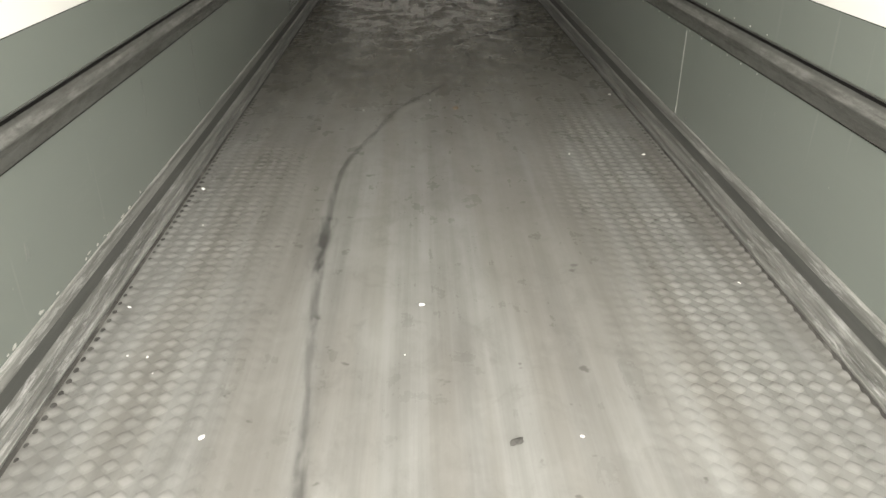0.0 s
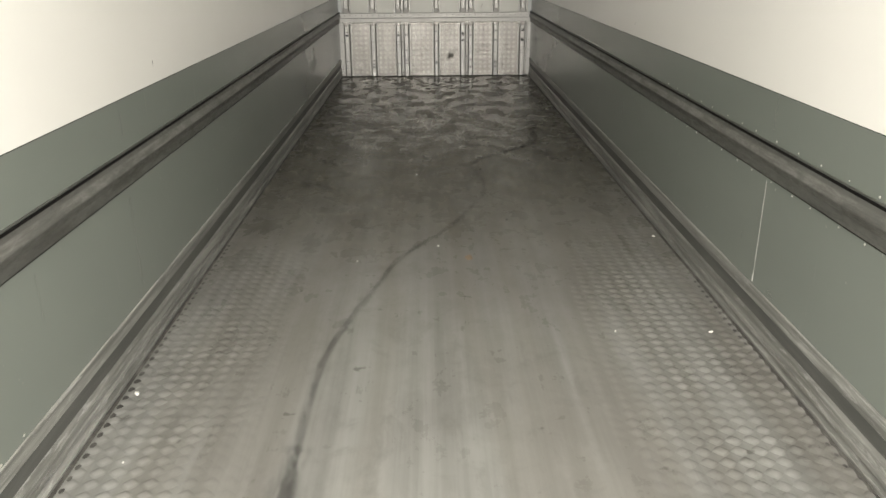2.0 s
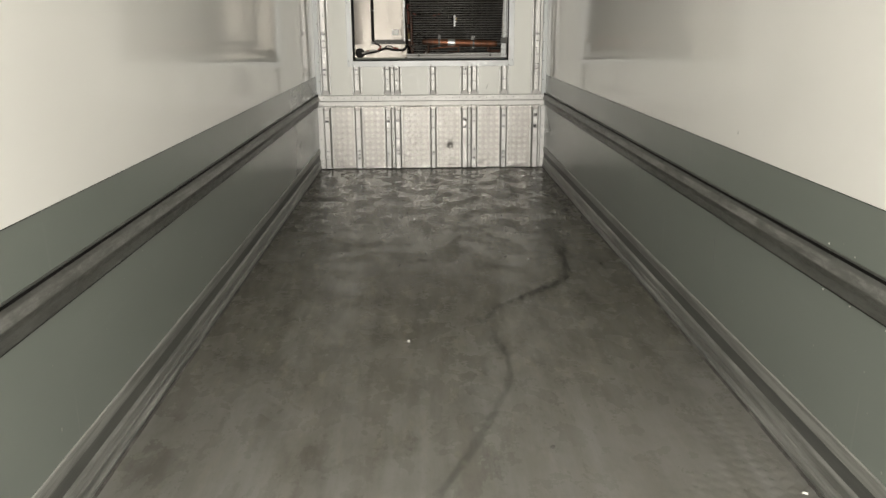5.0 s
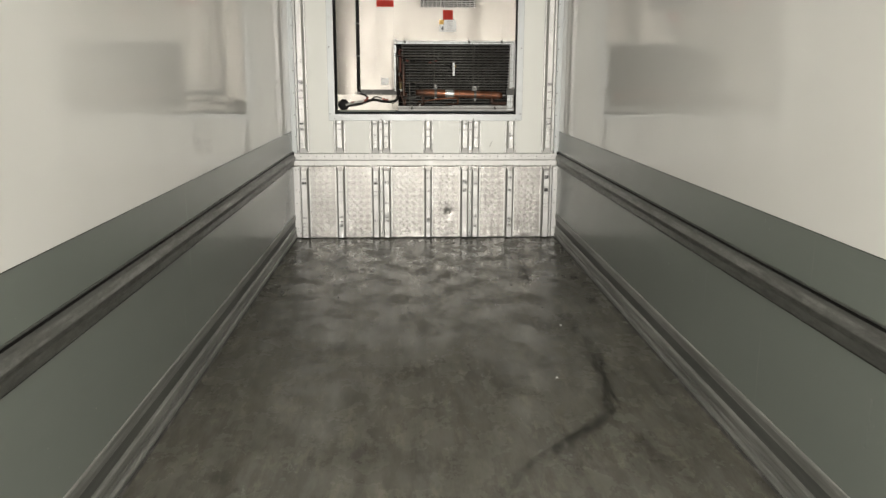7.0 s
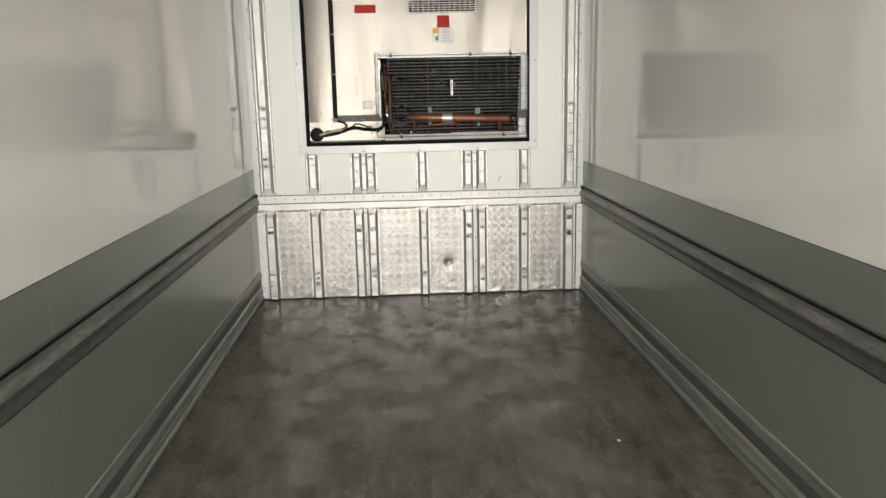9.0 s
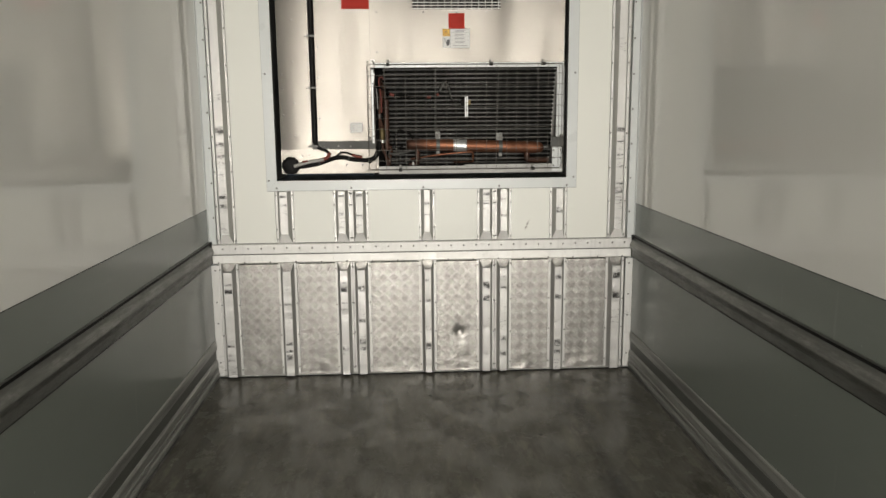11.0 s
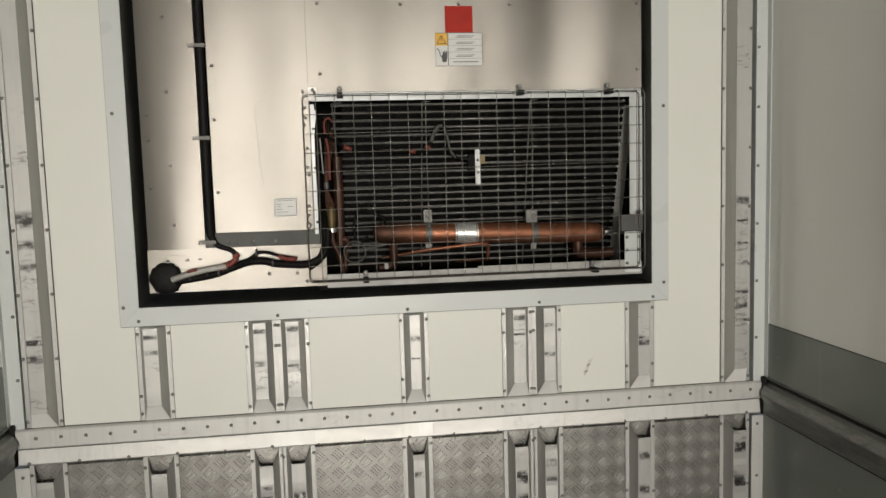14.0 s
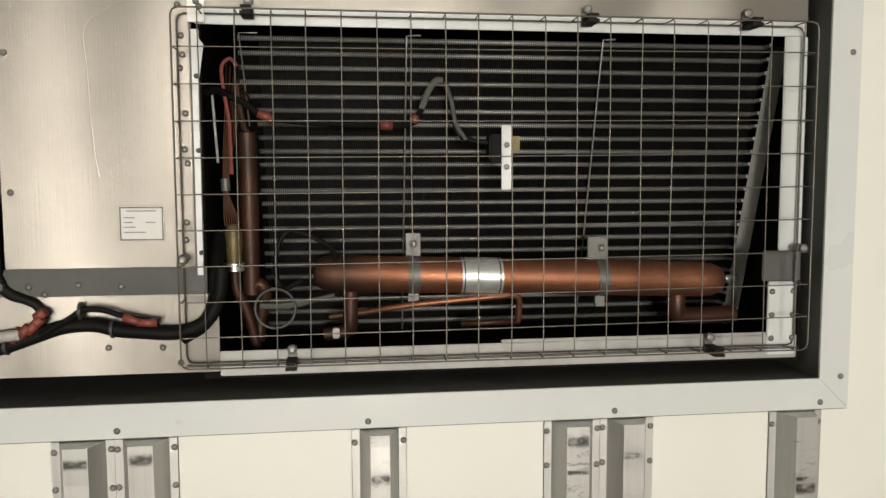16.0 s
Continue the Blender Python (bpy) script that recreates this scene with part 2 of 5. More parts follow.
    rough = n.maths("SUBTRACT", n.maths("ADD", rough, n.maths("MULTIPLY", worn, 0.1)), n.maths("MULTIPLY", toward_front, 0.12), clamp=True)
    polish = n.ramp(n.noise(1.0, n.scaled((4.5, 3.6, 1)), 5, 0.62, 0.0), 0.42, 0.64)
    rough = n.mix(n.maths("MULTIPLY", polish, toward_front), rough, (0.17, 0.17, 0.17))
    n.link(n.ramp(n.maths("MULTIPLY", polish, toward_front), 0.0, 1.0, 0.1, 0.45), n.shader.inputs["Specular IOR Level"])
    return n.done(base, rough)


def tread_material():
    """Five-bar tread plate in aluminium, dulled, with brighter bruises low down."""
    n = Nodes("aluminium_tread_plate")
    turned = n.scaled((22.6, 22.6, 22.6), (0, radians(45), 0))
    u, _, w = n.split(turned)
    cell = n.maths("PINGPONG", n.maths("ADD", n.maths("FLOOR", u), n.maths("FLOOR", w)), 1.0)
    fu, fw = n.maths("FRACT", u), n.maths("FRACT", w)

    def bars(along, across):
        stripe = n.ramp(n.maths("SINE", n.maths("MULTIPLY", across, 2 * math.pi * 5)), 0.0, 0.8)
        inside = n.maths("MULTIPLY", n.ramp(n.maths("PINGPONG", along, 0.5), 0.12, 0.2), n.ramp(n.maths("PINGPONG", across, 0.5), 0.08, 0.13))
        return n.maths("MULTIPLY", stripe, inside)

    pattern = n.maths("ADD", n.maths("MULTIPLY", bars(fu, fw), cell), n.maths("MULTIPLY", bars(fw, fu), n.maths("SUBTRACT", 1.0, cell)))
    dirt = n.ramp(n.noise(5, None, 5, 0.65, 0.4), 0.42, 0.72)
    base = n.mix(n.maths("MULTIPLY", dirt, 0.5), (0.26, 0.252, 0.234), (0.2, 0.192, 0.175))
    lens = n.maths("MULTIPLY", n.ramp(n.maths("PINGPONG", fu, 0.5), 0.02, 0.3), n.ramp(n.maths("PINGPONG", fw, 0.5), 0.02, 0.3))
    # Bars are polished pale; every other cell is lighter still, a painted glint.
    polish_glint = n.maths("MULTIPLY", n.maths("ADD", n.maths("MULTIPLY", lens, 0.6), n.maths("MULTIPLY", pattern, 0.4)), n.maths("ADD", 0.1, n.maths("MULTIPLY", cell, 0.8)))
    base = n.mix(polish_glint, base, (0.45, 0.437, 0.407))
    n.bump(n.maths("ADD", pattern, n.maths("MULTIPLY", n.noise(10, None, 2), 0.4)), 0.9, 0.003)
    return n.done(base, n.maths("ADD", 0.3, n.maths("MULTIPLY", n.noise(9, None, 4), 0.2)), 0.72)


def scuffed_aluminium(name, base_color, marks, rough, on_crown=False, metal=0.5):
    """Aluminium profile with black rubber scuffs lying across it and smeared along it."""
    n = Nodes(name)
    scuff = n.ramp(n.noise(1.0, n.scaled((30, 30, 75)), 5, 0.7, 0.5), 0.5, 0.62)
    where = n.ramp(n.noise(1.0, n.scaled((2.3, 2, 8)), 3, 0.6), 0.52, 0.64)
    smear = n.ramp(n.noise(1.0, n.scaled((60, 60, 3)), 4, 0.6), 0.45, 0.75)
    crown = n.ramp(n.split()[1], -0.041, -0.036, 1.0, 0.0) if on_crown else 1.0
    mask = n.maths("MULTIPLY", n.maths("MULTIPLY", n.maths("MULTIPLY", scuff, where), crown), marks, clamp=True)
    base = n.mix(n.maths("MULTIPLY", smear, 0.35), base_color, tuple(c * 0.68 for c in base_color))
    base = n.mix(mask, base, (0.05, 0.047, 0.043))
    n.bump(n.noise(60, n.scaled((1, 1, 0.1)), 3), 0.25, 0.0008)
    return n.done(base, n.maths("ADD", rough, n.maths("MULTIPLY", n.noise(10, None, 4), 0.16)), metal)


def stainless():
    """Thin bright sheet: soft buckles that bend the reflected daylight, fine vertical brushing."""
    n = Nodes("buckled_bright_sheet")
    buckle = n.noise(1.5, n.scaled((1.7, 1, 0.35)), 1, 0.4)
    brush = n.noise(1.0, n.scaled((500, 500, 6)), 2)
    n.bump(n.maths("ADD", buckle, n.maths("MULTIPLY", brush, 0.002)), 0.9, 0.08)
    grime = n.ramp(n.noise(4, None, 5, 0.65), 0.45, 0.75)
    return n.done(n.mix(n.maths("MULTIPLY", grime, 0.4), (0.205, 0.192, 0.169), (0.175, 0.163, 0.142)), n.maths("ADD", 0.4, n.maths("MULTIPLY", n.noise(2.0, None, 2), 0.05)), 0.72)


def coil_tube_material():
    """Bright tube cut up by the collars of close fins."""
    n = Nodes("collared_coil_tube")
    x = n.split()[0]
    collar = n.ramp(n.maths("PINGPONG", x, 0.002), 0.0004, 0.0011)
    dirt = n.ramp(n.noise(5, None, 4, 0.6), 0.4, 0.68)
    n.bump(collar, 0.5, 0.0012)
    shade = n.mix(n.maths("MULTIPLY", dirt, 0.7), (0.28, 0.276, 0.262), (0.11, 0.108, 0.1))
    return n.done(n.mix(collar, (0.04, 0.04, 0.038), shade), 0.42, 0.3)


COIL_TUBE = coil_tube_material()


def copper_material():
    """Dulled copper cylinder, sooted at one end and blotched."""
    n = Nodes("dulled_copper")
    x = n.split()[0]
    blot = n.noise(7, None, 5, 0.65, 0.4)
    soot = n.ramp(n.maths("ADD", x, n.maths("MULTIPLY", n.noise(9, None, 4), 0.14)), 0.02, 0.14, 0.85, 0.0)
    base = n.mix(n.ramp(blot, 0.45, 0.72), (0.27, 0.112, 0.062), (0.17, 0.07, 0.038))
    n.bump(n.noise(30, None, 3), 0.2, 0.0006)
    return n.done(n.mix(soot, base, (0.075, 0.042, 0.03)), n.ramp(blot, 0.3, 0.7, 0.46, 0.6), 0.8)


COPPER = copper_material()


def rail_material():
    """Grey bump rail, scratched and rubbed to bare metal on its face."""
    n = Nodes("rubbed_rail")
    z = n.split()[2]
    face = n.ramp(n.maths("ABSOLUTE", n.maths("SUBTRACT", z, 0.787)), 0.011, 0.02, 1.0, 0.0)
    patch = n.noise(1.0, n.scaled((1, 5, 20)), 6, 0.7, 0.3)
    fine = n.noise(1.0, n.scaled((20, 16, 60)), 5, 0.75, 0.4)
    bare = n.maths("MULTIPLY", face, n.ramp(n.maths("ADD", patch, n.maths("MULTIPLY", fine, 0.5)), 0.6, 0.92))
    soot = n.ramp(n.maths("ADD", n.noise(1.0, n.scaled((1, 2.6, 40)), 5, 0.7), n.maths("MULTIPLY", fine, 0.3)), 0.62, 0.8)
    n.bump(n.maths("ADD", fine, n.maths("MULTIPLY", patch, 0.6)), 0.5, 0.0016)
    base = n.mix(n.ramp(patch, 0.35, 0.7), (0.135, 0.138, 0.127), (0.095, 0.096, 0.087))
    base = n.mix(bare, base, (0.25, 0.25, 0.235))
    return n.done(n.mix(n.maths("MULTIPLY", soot, 0.45), base, (0.06, 0.057, 0.05)), n.ramp(fine, 0.3, 0.7, 0.32, 0.5), 0.3)


def mark_material(name, tone, strength):
    """Rubbed-on rubber mark: breaks up, with soft sides. U runs across, V along."""
    n = Nodes(name)
    uv = n.tree.nodes.new("ShaderNodeUVMap").outputs[0]
    u, v, _ = n.split(uv)
    side = n.ramp(n.maths("PINGPONG", u, 0.5), 0.02, 0.4)
    ends = n.ramp(n.maths("PINGPONG", v, 0.5), 0.0, 0.06)
    rag = n.ramp(n.noise(1.0, n.scaled((30, 7, 45)), 5, 0.7), 0.36, 0.6)
    cover = n.maths("MULTIPLY", n.maths("MULTIPLY", n.maths("MULTIPLY", side, ends), rag), strength)
    n.link(cover, n.shader.inputs["Alpha"])
    return n.done(tone, 0.42)


def kick_material():
    """Aluminium kick profile: streaked dirt, rubbed bare in long scrapes, most of all near the doors."""
    n = Nodes("worn_kick_profile")
    y = n.split()[1]
    streak = n.noise(1.0, n.scaled((14, 1.4, 34)), 5, 0.65, 0.2)
    scrape = n.noise(1.0, n.scaled((20, 5, 60)), 6, 0.75, 0.3)
    doors = n.ramp(y, -11.1, -5.0, 1.0, 0.0)
    base = n.mix(n.ramp(streak, 0.36, 0.66), (0.17, 0.172, 0.158), (0.32, 0.322, 0.3))
    bare = n.maths("MULTIPLY", n.ramp(n.maths("ADD", scrape, n.maths("MULTIPLY", doors, 0.1)), 0.56, 0.7), n.maths("ADD", 0.16, n.maths("MULTIPLY", doors, 0.5)))
    n.bump(n.maths("ADD", streak, scrape), 0.4, 0.0012)
    return n.done(n.mix(bare, base, (0.66, 0.66, 0.64)), n.ramp(scrape, 0.3, 0.7, 0.3, 0.46), 0.3)


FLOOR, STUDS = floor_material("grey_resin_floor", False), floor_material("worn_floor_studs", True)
TREAD, SHEET, RAIL = tread_material(), stainless(), rail_material()
CHANNEL = scuffed_aluminium("scuffed_channel", (0.46, 0.456, 0.435), 0.6, 0.42, True, 0.7)
STRIP = scuffed_aluminium("rubbed_strip", (0.56, 0.555, 0.53), 0.25, 0.44)
SILL = surface("dull_sill_sheet", (0.36, 0.357, 0.335), (0.24, 0.238, 0.22), 0.5, 0.1, broad=9, fine=90, wear=0.6)
# Paler than the channel, so that the foot ramps read as lit.
RAMP_OVERLAY = surface("pale_ramp_overlay", (0.84, 0.83, 0.8), (0.7, 0.69, 0.66), 0.42, 0.1, broad=20, fine=120, wear=0.3)
INSERT = surface("dull_strip_insert", (0.6, 0.59, 0.56), (0.46, 0.45, 0.42), 0.5, 0.35, broad=7, fine=90, stretch=(1, 1, 3), wear=0.6)
KICK = kick_material()
MARK = mark_material("rubber_skid_mark", (0.035, 0.034, 0.032), 0.31)
DARK_MARK = mark_material("black_skid_mark", (0.02, 0.019, 0.016), 0.4)
SCUFF = mark_material("black_rubber_scuff", (0.035, 0.032, 0.03), 0.75)
DRIP = mark_material("pale_dried_drip", (0.45, 0.46, 0.42), 0.22)
SMUDGE = mark_material("yellowed_smudge", (0.28, 0.2, 0.09), 0.8)


# ---- builders ----
def add_box(bm, x0, x1, y0, y1, z0, z1):
    vs = [bm.verts.new((x, y, z)) for x in (x0, x1) for y in (y0, y1) for z in (z0, z1)]
    for f in ((0, 1, 3, 2), (4, 6, 7, 5), (0, 4, 5, 1), (2, 3, 7, 6), (0, 2, 6, 4), (1, 5, 7, 3)):
        bm.faces.new([vs[i] for i in f])


def box(x0, x1, y0, y1, z0, z1, bevel=0.0):
    bm = bmesh.new()
    add_box(bm, x0, x1, y0, y1, z0, z1)
    bmesh.ops.recalc_face_normals(bm, faces=bm.faces)
    if bevel:
        bmesh.ops.bevel(bm, geom=list(bm.edges), offset=bevel, segments=2, affect="EDGES")
    return bm


def prism(outline, axis, a, b, bevel=0.0):
    """A flat outline, in the two other axes in order, drawn out along one axis from a to b."""
    bm = bmesh.new()
    put = {"x": lambda p, s: (s, p[0], p[1]), "y": lambda p, s: (p[0], s, p[1]), "z": lambda p, s: (p[0], p[1], s)}[axis]
    ends = [[bm.verts.new(put(p, s)) for p in outline] for s in (a, b)]
    for n in range(len(outline)):
        m = (n + 1) % len(outline)
        bm.faces.new((ends[0][n], ends[0][m], ends[1][m], ends[1][n]))
    bm.faces.new(ends[0])
    bm.faces.new(ends[1][::-1])
    bmesh.ops.recalc_face_normals(bm, faces=bm.faces)
    if bevel:
        bmesh.ops.bevel(bm, geom=list(bm.edges), offset=bevel, segments=2, affect="EDGES")
    return bm


def curve_through(points, steps):
    """A smooth line through the points."""
    p = [Vector(q) for q in points]
    p = [2 * p[0] - p[1], *p, 2 * p[-1] - p[-2]]
    line = []
    for n in range(1, len(p) - 2):
        for k in range(steps):
            t = k / steps
            a, b, c, d = p[n - 1 : n + 3]
            line.append(0.5 * (2 * b + (c - a) * t + (2 * a - 5 * b + 4 * c - d) * t * t + (3 * b - a - 3 * c + d) * t**3))
    return line + [p[-2]]


def tube(points, radius, sides=8, steps=1, into=None):
    bm = into or bmesh.new()
    line = curve_through(points, steps) if steps > 1 else [Vector(q) for q in points]
    rings, side = [], None
    for n, q in enumerate(line):
        way = (line[min(n + 1, len(line) - 1)] - line[max(n - 1, 0)]).normalized()
        side = side - side.dot(way) * way if side else way.orthogonal()
        side.normalize()
        other = way.cross(side)
        r = radius[min(n * len(radius) // len(line), len(radius) - 1)] if isinstance(radius, (list, tuple)) else radius
        rings.append([bm.verts.new(q + r * (math.cos(a) * side + math.sin(a) * other)) for a in (2 * math.pi * k / sides for k in range(sides))])
    for a, b in zip(rings, rings[1:]):
        for k in range(sides):
            bm.faces.new((a[k], a[(k + 1) % sides], b[(k + 1) % sides], b[k])).smooth = True
    bm.faces.new(rings[0][::-1])
    bm.faces.new(rings[-1])
    return bm


def lathe(profile, centre, axis="y", sides=24):
    """A turned body: (distance along the axis, radius) from one end to the other."""
    bm = bmesh.new()
    put = {"x": lambda s, a, b: (s, a, b), "y": lambda s, a, b: (a, s, b), "z": lambda s, a, b: (a, b, s)}[axis]
    rings = []
    for s, r in profile:
        rings.append([bm.verts.new(Vector(centre) + Vector(put(s, r * math.cos(t), r * math.sin(t)))) for t in (2 * math.pi * k / sides for k in range(sides))])
    for a, b in zip(rings, rings[1:]):
        for k in range(sides):
            bm.faces.new((a[k], a[(k + 1) % sides], b[(k + 1) % sides], b[k])).smooth = True
    bm.faces.new(rings[0][::-1])
    bm.faces.new(rings[-1])
    bmesh.ops.recalc_face_normals(bm, faces=bm.faces)
    return bm


def mesh_of(name, bm, material):
    data = bpy.data.meshes.new(name)
    bm.normal_update()
    for e in bm.edges:
        if len(e.link_faces) == 2 and e.calc_face_angle(0) > 0.65:
            e.smooth = False
    bm.to_mesh(data)
    bm.free()
    data.materials.append(material)
    return data


def thing(name, bm, material, label="", category="", group="", kind=""):
    return tagged(new(name, mesh_of(name, bm, material)), label, category, group, kind)


def stand(name, place, label, category, group=""):
    ob = new(name)
    ob.location = place
    ob.empty_display_size = 0.1
    return tagged(ob, label, category, group)


def part(name, bm, material, parent, label=""):
    """One mesh, built at its place in the world, as a part of a thing or of another part."""
    ob = new(name, mesh_of(name, bm, material))
    ob.parent = parent
    if parent.type == "EMPTY":
        ob.matrix_parent_inverse = Matrix.Translation(parent.location).inverted()
    return tagged(ob, label)


def piece(name, data, parent, m):
    """One of many alike pieces on shared mesh data."""
    ob = new(name, data)
    ob.parent = parent
    if parent.type == "EMPTY":
        ob.matrix_parent_inverse = Matrix.Translation(parent.location).inverted()
    ob.matrix_basis = m
    return ob


def rivet_data():
    bm = lathe([(0.001, 0.0058), (-0.001, 0.0056), (-0.0028, 0.004), (-0.0036, 0.0015)], (0, 0, 0), "y", 10)
    return mesh_of("rivet", bm, RIVET)


RIVETS = rivet_data()
PALE_RIVETS = RIVETS.copy()
PALE_RIVETS.materials[0] = FLAKE

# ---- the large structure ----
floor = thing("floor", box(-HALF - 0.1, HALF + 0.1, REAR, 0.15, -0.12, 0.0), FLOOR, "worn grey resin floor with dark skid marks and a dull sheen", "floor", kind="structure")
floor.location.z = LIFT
ceiling = thing("ceiling", box(-HALF - 0.08, HALF + 0.08, REAR, 0.15, ROOF, ROOF + 0.08), ROOF_SHEET, "plain white roof lining of the trailer", "ceiling", kind="structure")
WALLS = {}
for name, s in (("wall_left", -1), ("wall_right", 1)):
    xs = sorted((s * (HALF + 0.0), s * (HALF + 0.08)))
    wall = thing(name, box(*xs, REAR, 0.15, JOINT, ROOF), CREAM, "glossy cream side wall sheet mirroring the front wall", "wall", kind="structure")
    WALLS[s] = wall
    part("kick_panel", box(*sorted((s * (HALF - 0.002), s * (HALF + 0.08))), REAR, -0.004, KICK_TOP + 0.0005, JOINT - 0.0025), GREY, wall, "grey-green lower wall sheet with white drips and chips")
    part("sheet_joint", box(*sorted((s * (HALF - 0.0005), s * (HALF + 0.03))), REAR, -0.002, JOINT - 0.0025, JOINT), RUBBER, wall, "thin dark line along the floor edge between the sheets")

# front wall: solid core with the cooling unit's opening cut through
OPEN_L, OPEN_R, OPEN_B, OPEN_T = -0.844, 0.835, 1.178, 2.46
FACE = 0.046
core = bmesh.new()
for x0, x1, z0, z1 in ((-HALF, HALF, 0, OPEN_B - 0.0205), (-HALF, HALF, OPEN_T + 0.0205, ROOF), (-HALF, OPEN_L - 0.0205, OPEN_B - 0.0205, OPEN_T + 0.0205), (OPEN_R + 0.0205, HALF, OPEN_B - 0.0205, OPEN_T + 0.0205)):
    add_box(core, x0, x1, FACE, FACE + 0.1, z0, z1)
front = thing("wall_front", core, PANEL, "cream and aluminium front bulkhead with riveted recessed channels", "wall", kind="structure")


def rivet(x, z, y=0.0):
    piece("rivet", RIVETS, front, pose(x, y, z, 0, random.uniform(0, 360), 0))


# raised hat channels: flange, slanted side, crown, slanted side, flange
PROUD, FLANGE = 0.042, 0.0132


def channel(x0, x1, z0, z1, low_ramp=0.0, cap=False, cut=0.0, slope=0.0175, rough=0.0):
    """A hat channel: its foot may ramp down to the wall, its head is capped flat or cut off aslant and left open."""
    bm = bmesh.new()
    xs = (x0 - FLANGE, x0 - FLANGE, x0, x0 + slope, x1 - slope, x1, x1 + FLANGE, x1 + FLANGE)

    def row(z, rise, shove=0.0):
        line = []
        for n, x in enumerate(xs):
            y = 0.006 if n in (0, 7) else -0.003
            if n in (3, 4):
                x = (x0 if n == 3 else x1) + (x - (x0 if n == 3 else x1)) * max(rise, 0.02)
                y = -0.003 - (PROUD - 0.003) * rise + shove
            line.append(bm.verts.new((x, y, z)))
        return line

    low, high = z0 + low_ramp, z1 - cut
    rows = [row(z0, 0.0)] if low_ramp else []
    count = max(2, int((high - low) / 0.02))
    for k in range(count + 1):
        z = low + (high - low) * k / count
        rows.append(row(z, 1.0, rough * max(-0.2, noise.noise((x0 * 31, z * 21, 0.5))) if 0 < k < count else 0.0))
    for a, b in zip(rows, rows[1:]):
        for n in range(7):
            bm.faces.new((a[n], a[n + 1], b[n + 1], b[n]))
    if cut:
        tips = row(z1, 0.0)
        for n in (0, 1, 5, 6):
            bm.faces.new((rows[-1][n], rows[-1][n + 1], tips[n + 1], tips[n]))
        bm.faces.new((rows[-1][2], rows[-1][3], tips[2]))
        bm.faces.new((rows[-1][4], rows[-1][5], tips[5]))
        for v in tips[3:5]:
            bm.verts.remove(v)
    if cap:
        bm.faces.new(rows[-1][2:6])
    bmesh.ops.recalc_face_normals(bm, faces=bm.faces)
    if sum(f.normal.y * f.calc_area() for f in bm.faces) > 0:
        bmesh.ops.reverse_faces(bm, faces=bm.faces)
    bmesh.ops.solidify(bm, geom=list(bm.faces), thickness=0.0018)
    return bm


def ramp_overlay(x0, x1, z0, ramp, slope=0.0175):
    bm = bmesh.new()
    loops = [[bm.verts.new(p) for p in ((x0 + 0.001, y - 0.004, z0), (x1 - 0.001, y - 0.004, z0), (x1 - slope - 0.0005, y - PROUD - 0.0006, z0 + ramp), (x0 + slope + 0.0005, y - PROUD - 0.0006, z0 + ramp))] for y in (-0.0016, 0.0)]
    for n in range(4):
        bm.faces.new((loops[0][n], loops[0][(n + 1) % 4], loops[1][(n + 1) % 4], loops[1][n]))
    bm.faces.new(loops[0])
    bm.faces.new(loops[1][::-1])
    bmesh.ops.recalc_face_normals(bm, faces=bm.faces)
    return bm


SHORT = ((-0.846, -0.768), (-0.513, -0.439), (-0.412, -0.337), (-0.018, 0.05), (0.324, 0.4), (0.427, 0.5), (0.753, 0.828))
TALL = ((-1.187, -1.106), (1.099, 1.178))
# A paler plate is added over each foot ramp to brighten it.
for x0, x1 in (*SHORT, *TALL):
    part("ramp_overlay", ramp_overlay(x0, x1, 0.818, 0.055), RAMP_OVERLAY, front, "pale overlay added to brighten the channel's foot ramp")
for x0, x1 in SHORT:
    part("upper_channel", channel(x0, x1, 0.818, 1.1175, 0.055, True, rough=0.0015), CHANNEL, front, "scuffed aluminium channel")
    for x in (x0 - 0.0085, x1 + 0.0085):
        for z in (1.094, 0.897, 0.839) if (x0, x1) in (SHORT[0], SHORT[3], SHORT[6]) else (1.101, 1.036, 0.839):
            rivet(x, z + random.uniform(-0.002, 0.002), -0.003)
for x0, x1 in TALL:
    part("tall_channel", channel(x0, x1, 0.818, ROOF - 0.006, 0.055, rough=0.0015), CHANNEL, front, "tall scuffed aluminium channel")
    for x in (x0 - 0.0085, x1 + 0.0085):
        for k in range(9):
            rivet(x, 0.836 + 0.1985 * k + random.uniform(-0.002, 0.002), -0.003)
for x0, x1 in (*SHORT, *TALL):
    part("lower_channel", channel(x0 - 0.002, x1 + 0.002, 0.02, 0.698, cut=0.045, rough=0.003), CHANNEL, front, "blackened and dented aluminium channel")
    part("tread_strip", box(x0 - 0.001, x1 + 0.001, 0.0, 0.03, 0.5, 0.699), TREAD, front)
    for x in (x0 - 0.0105, x1 + 0.0105):
        for z in (0.668, 0.447, 0.262, 0.06):
            rivet(x, z + random.uniform(-0.01, 0.01), -0.003)

# cream panels between the channels, and the two large side panels
edges = [-1.091, *[e for x0, x1 in SHORT for e in (x0 - FLANGE, x1 + FLANGE)], 1.084]
for x0, x1 in zip(edges[2::2], edges[3::2]):
    if x1 - x0 > 0.03 and x1 < 0.8:
        part("cream_panel", box(x0 + 0.001, x1 - 0.001, 0.0, 0.04, 0.816, 1.126, 0.001), PANEL, front)
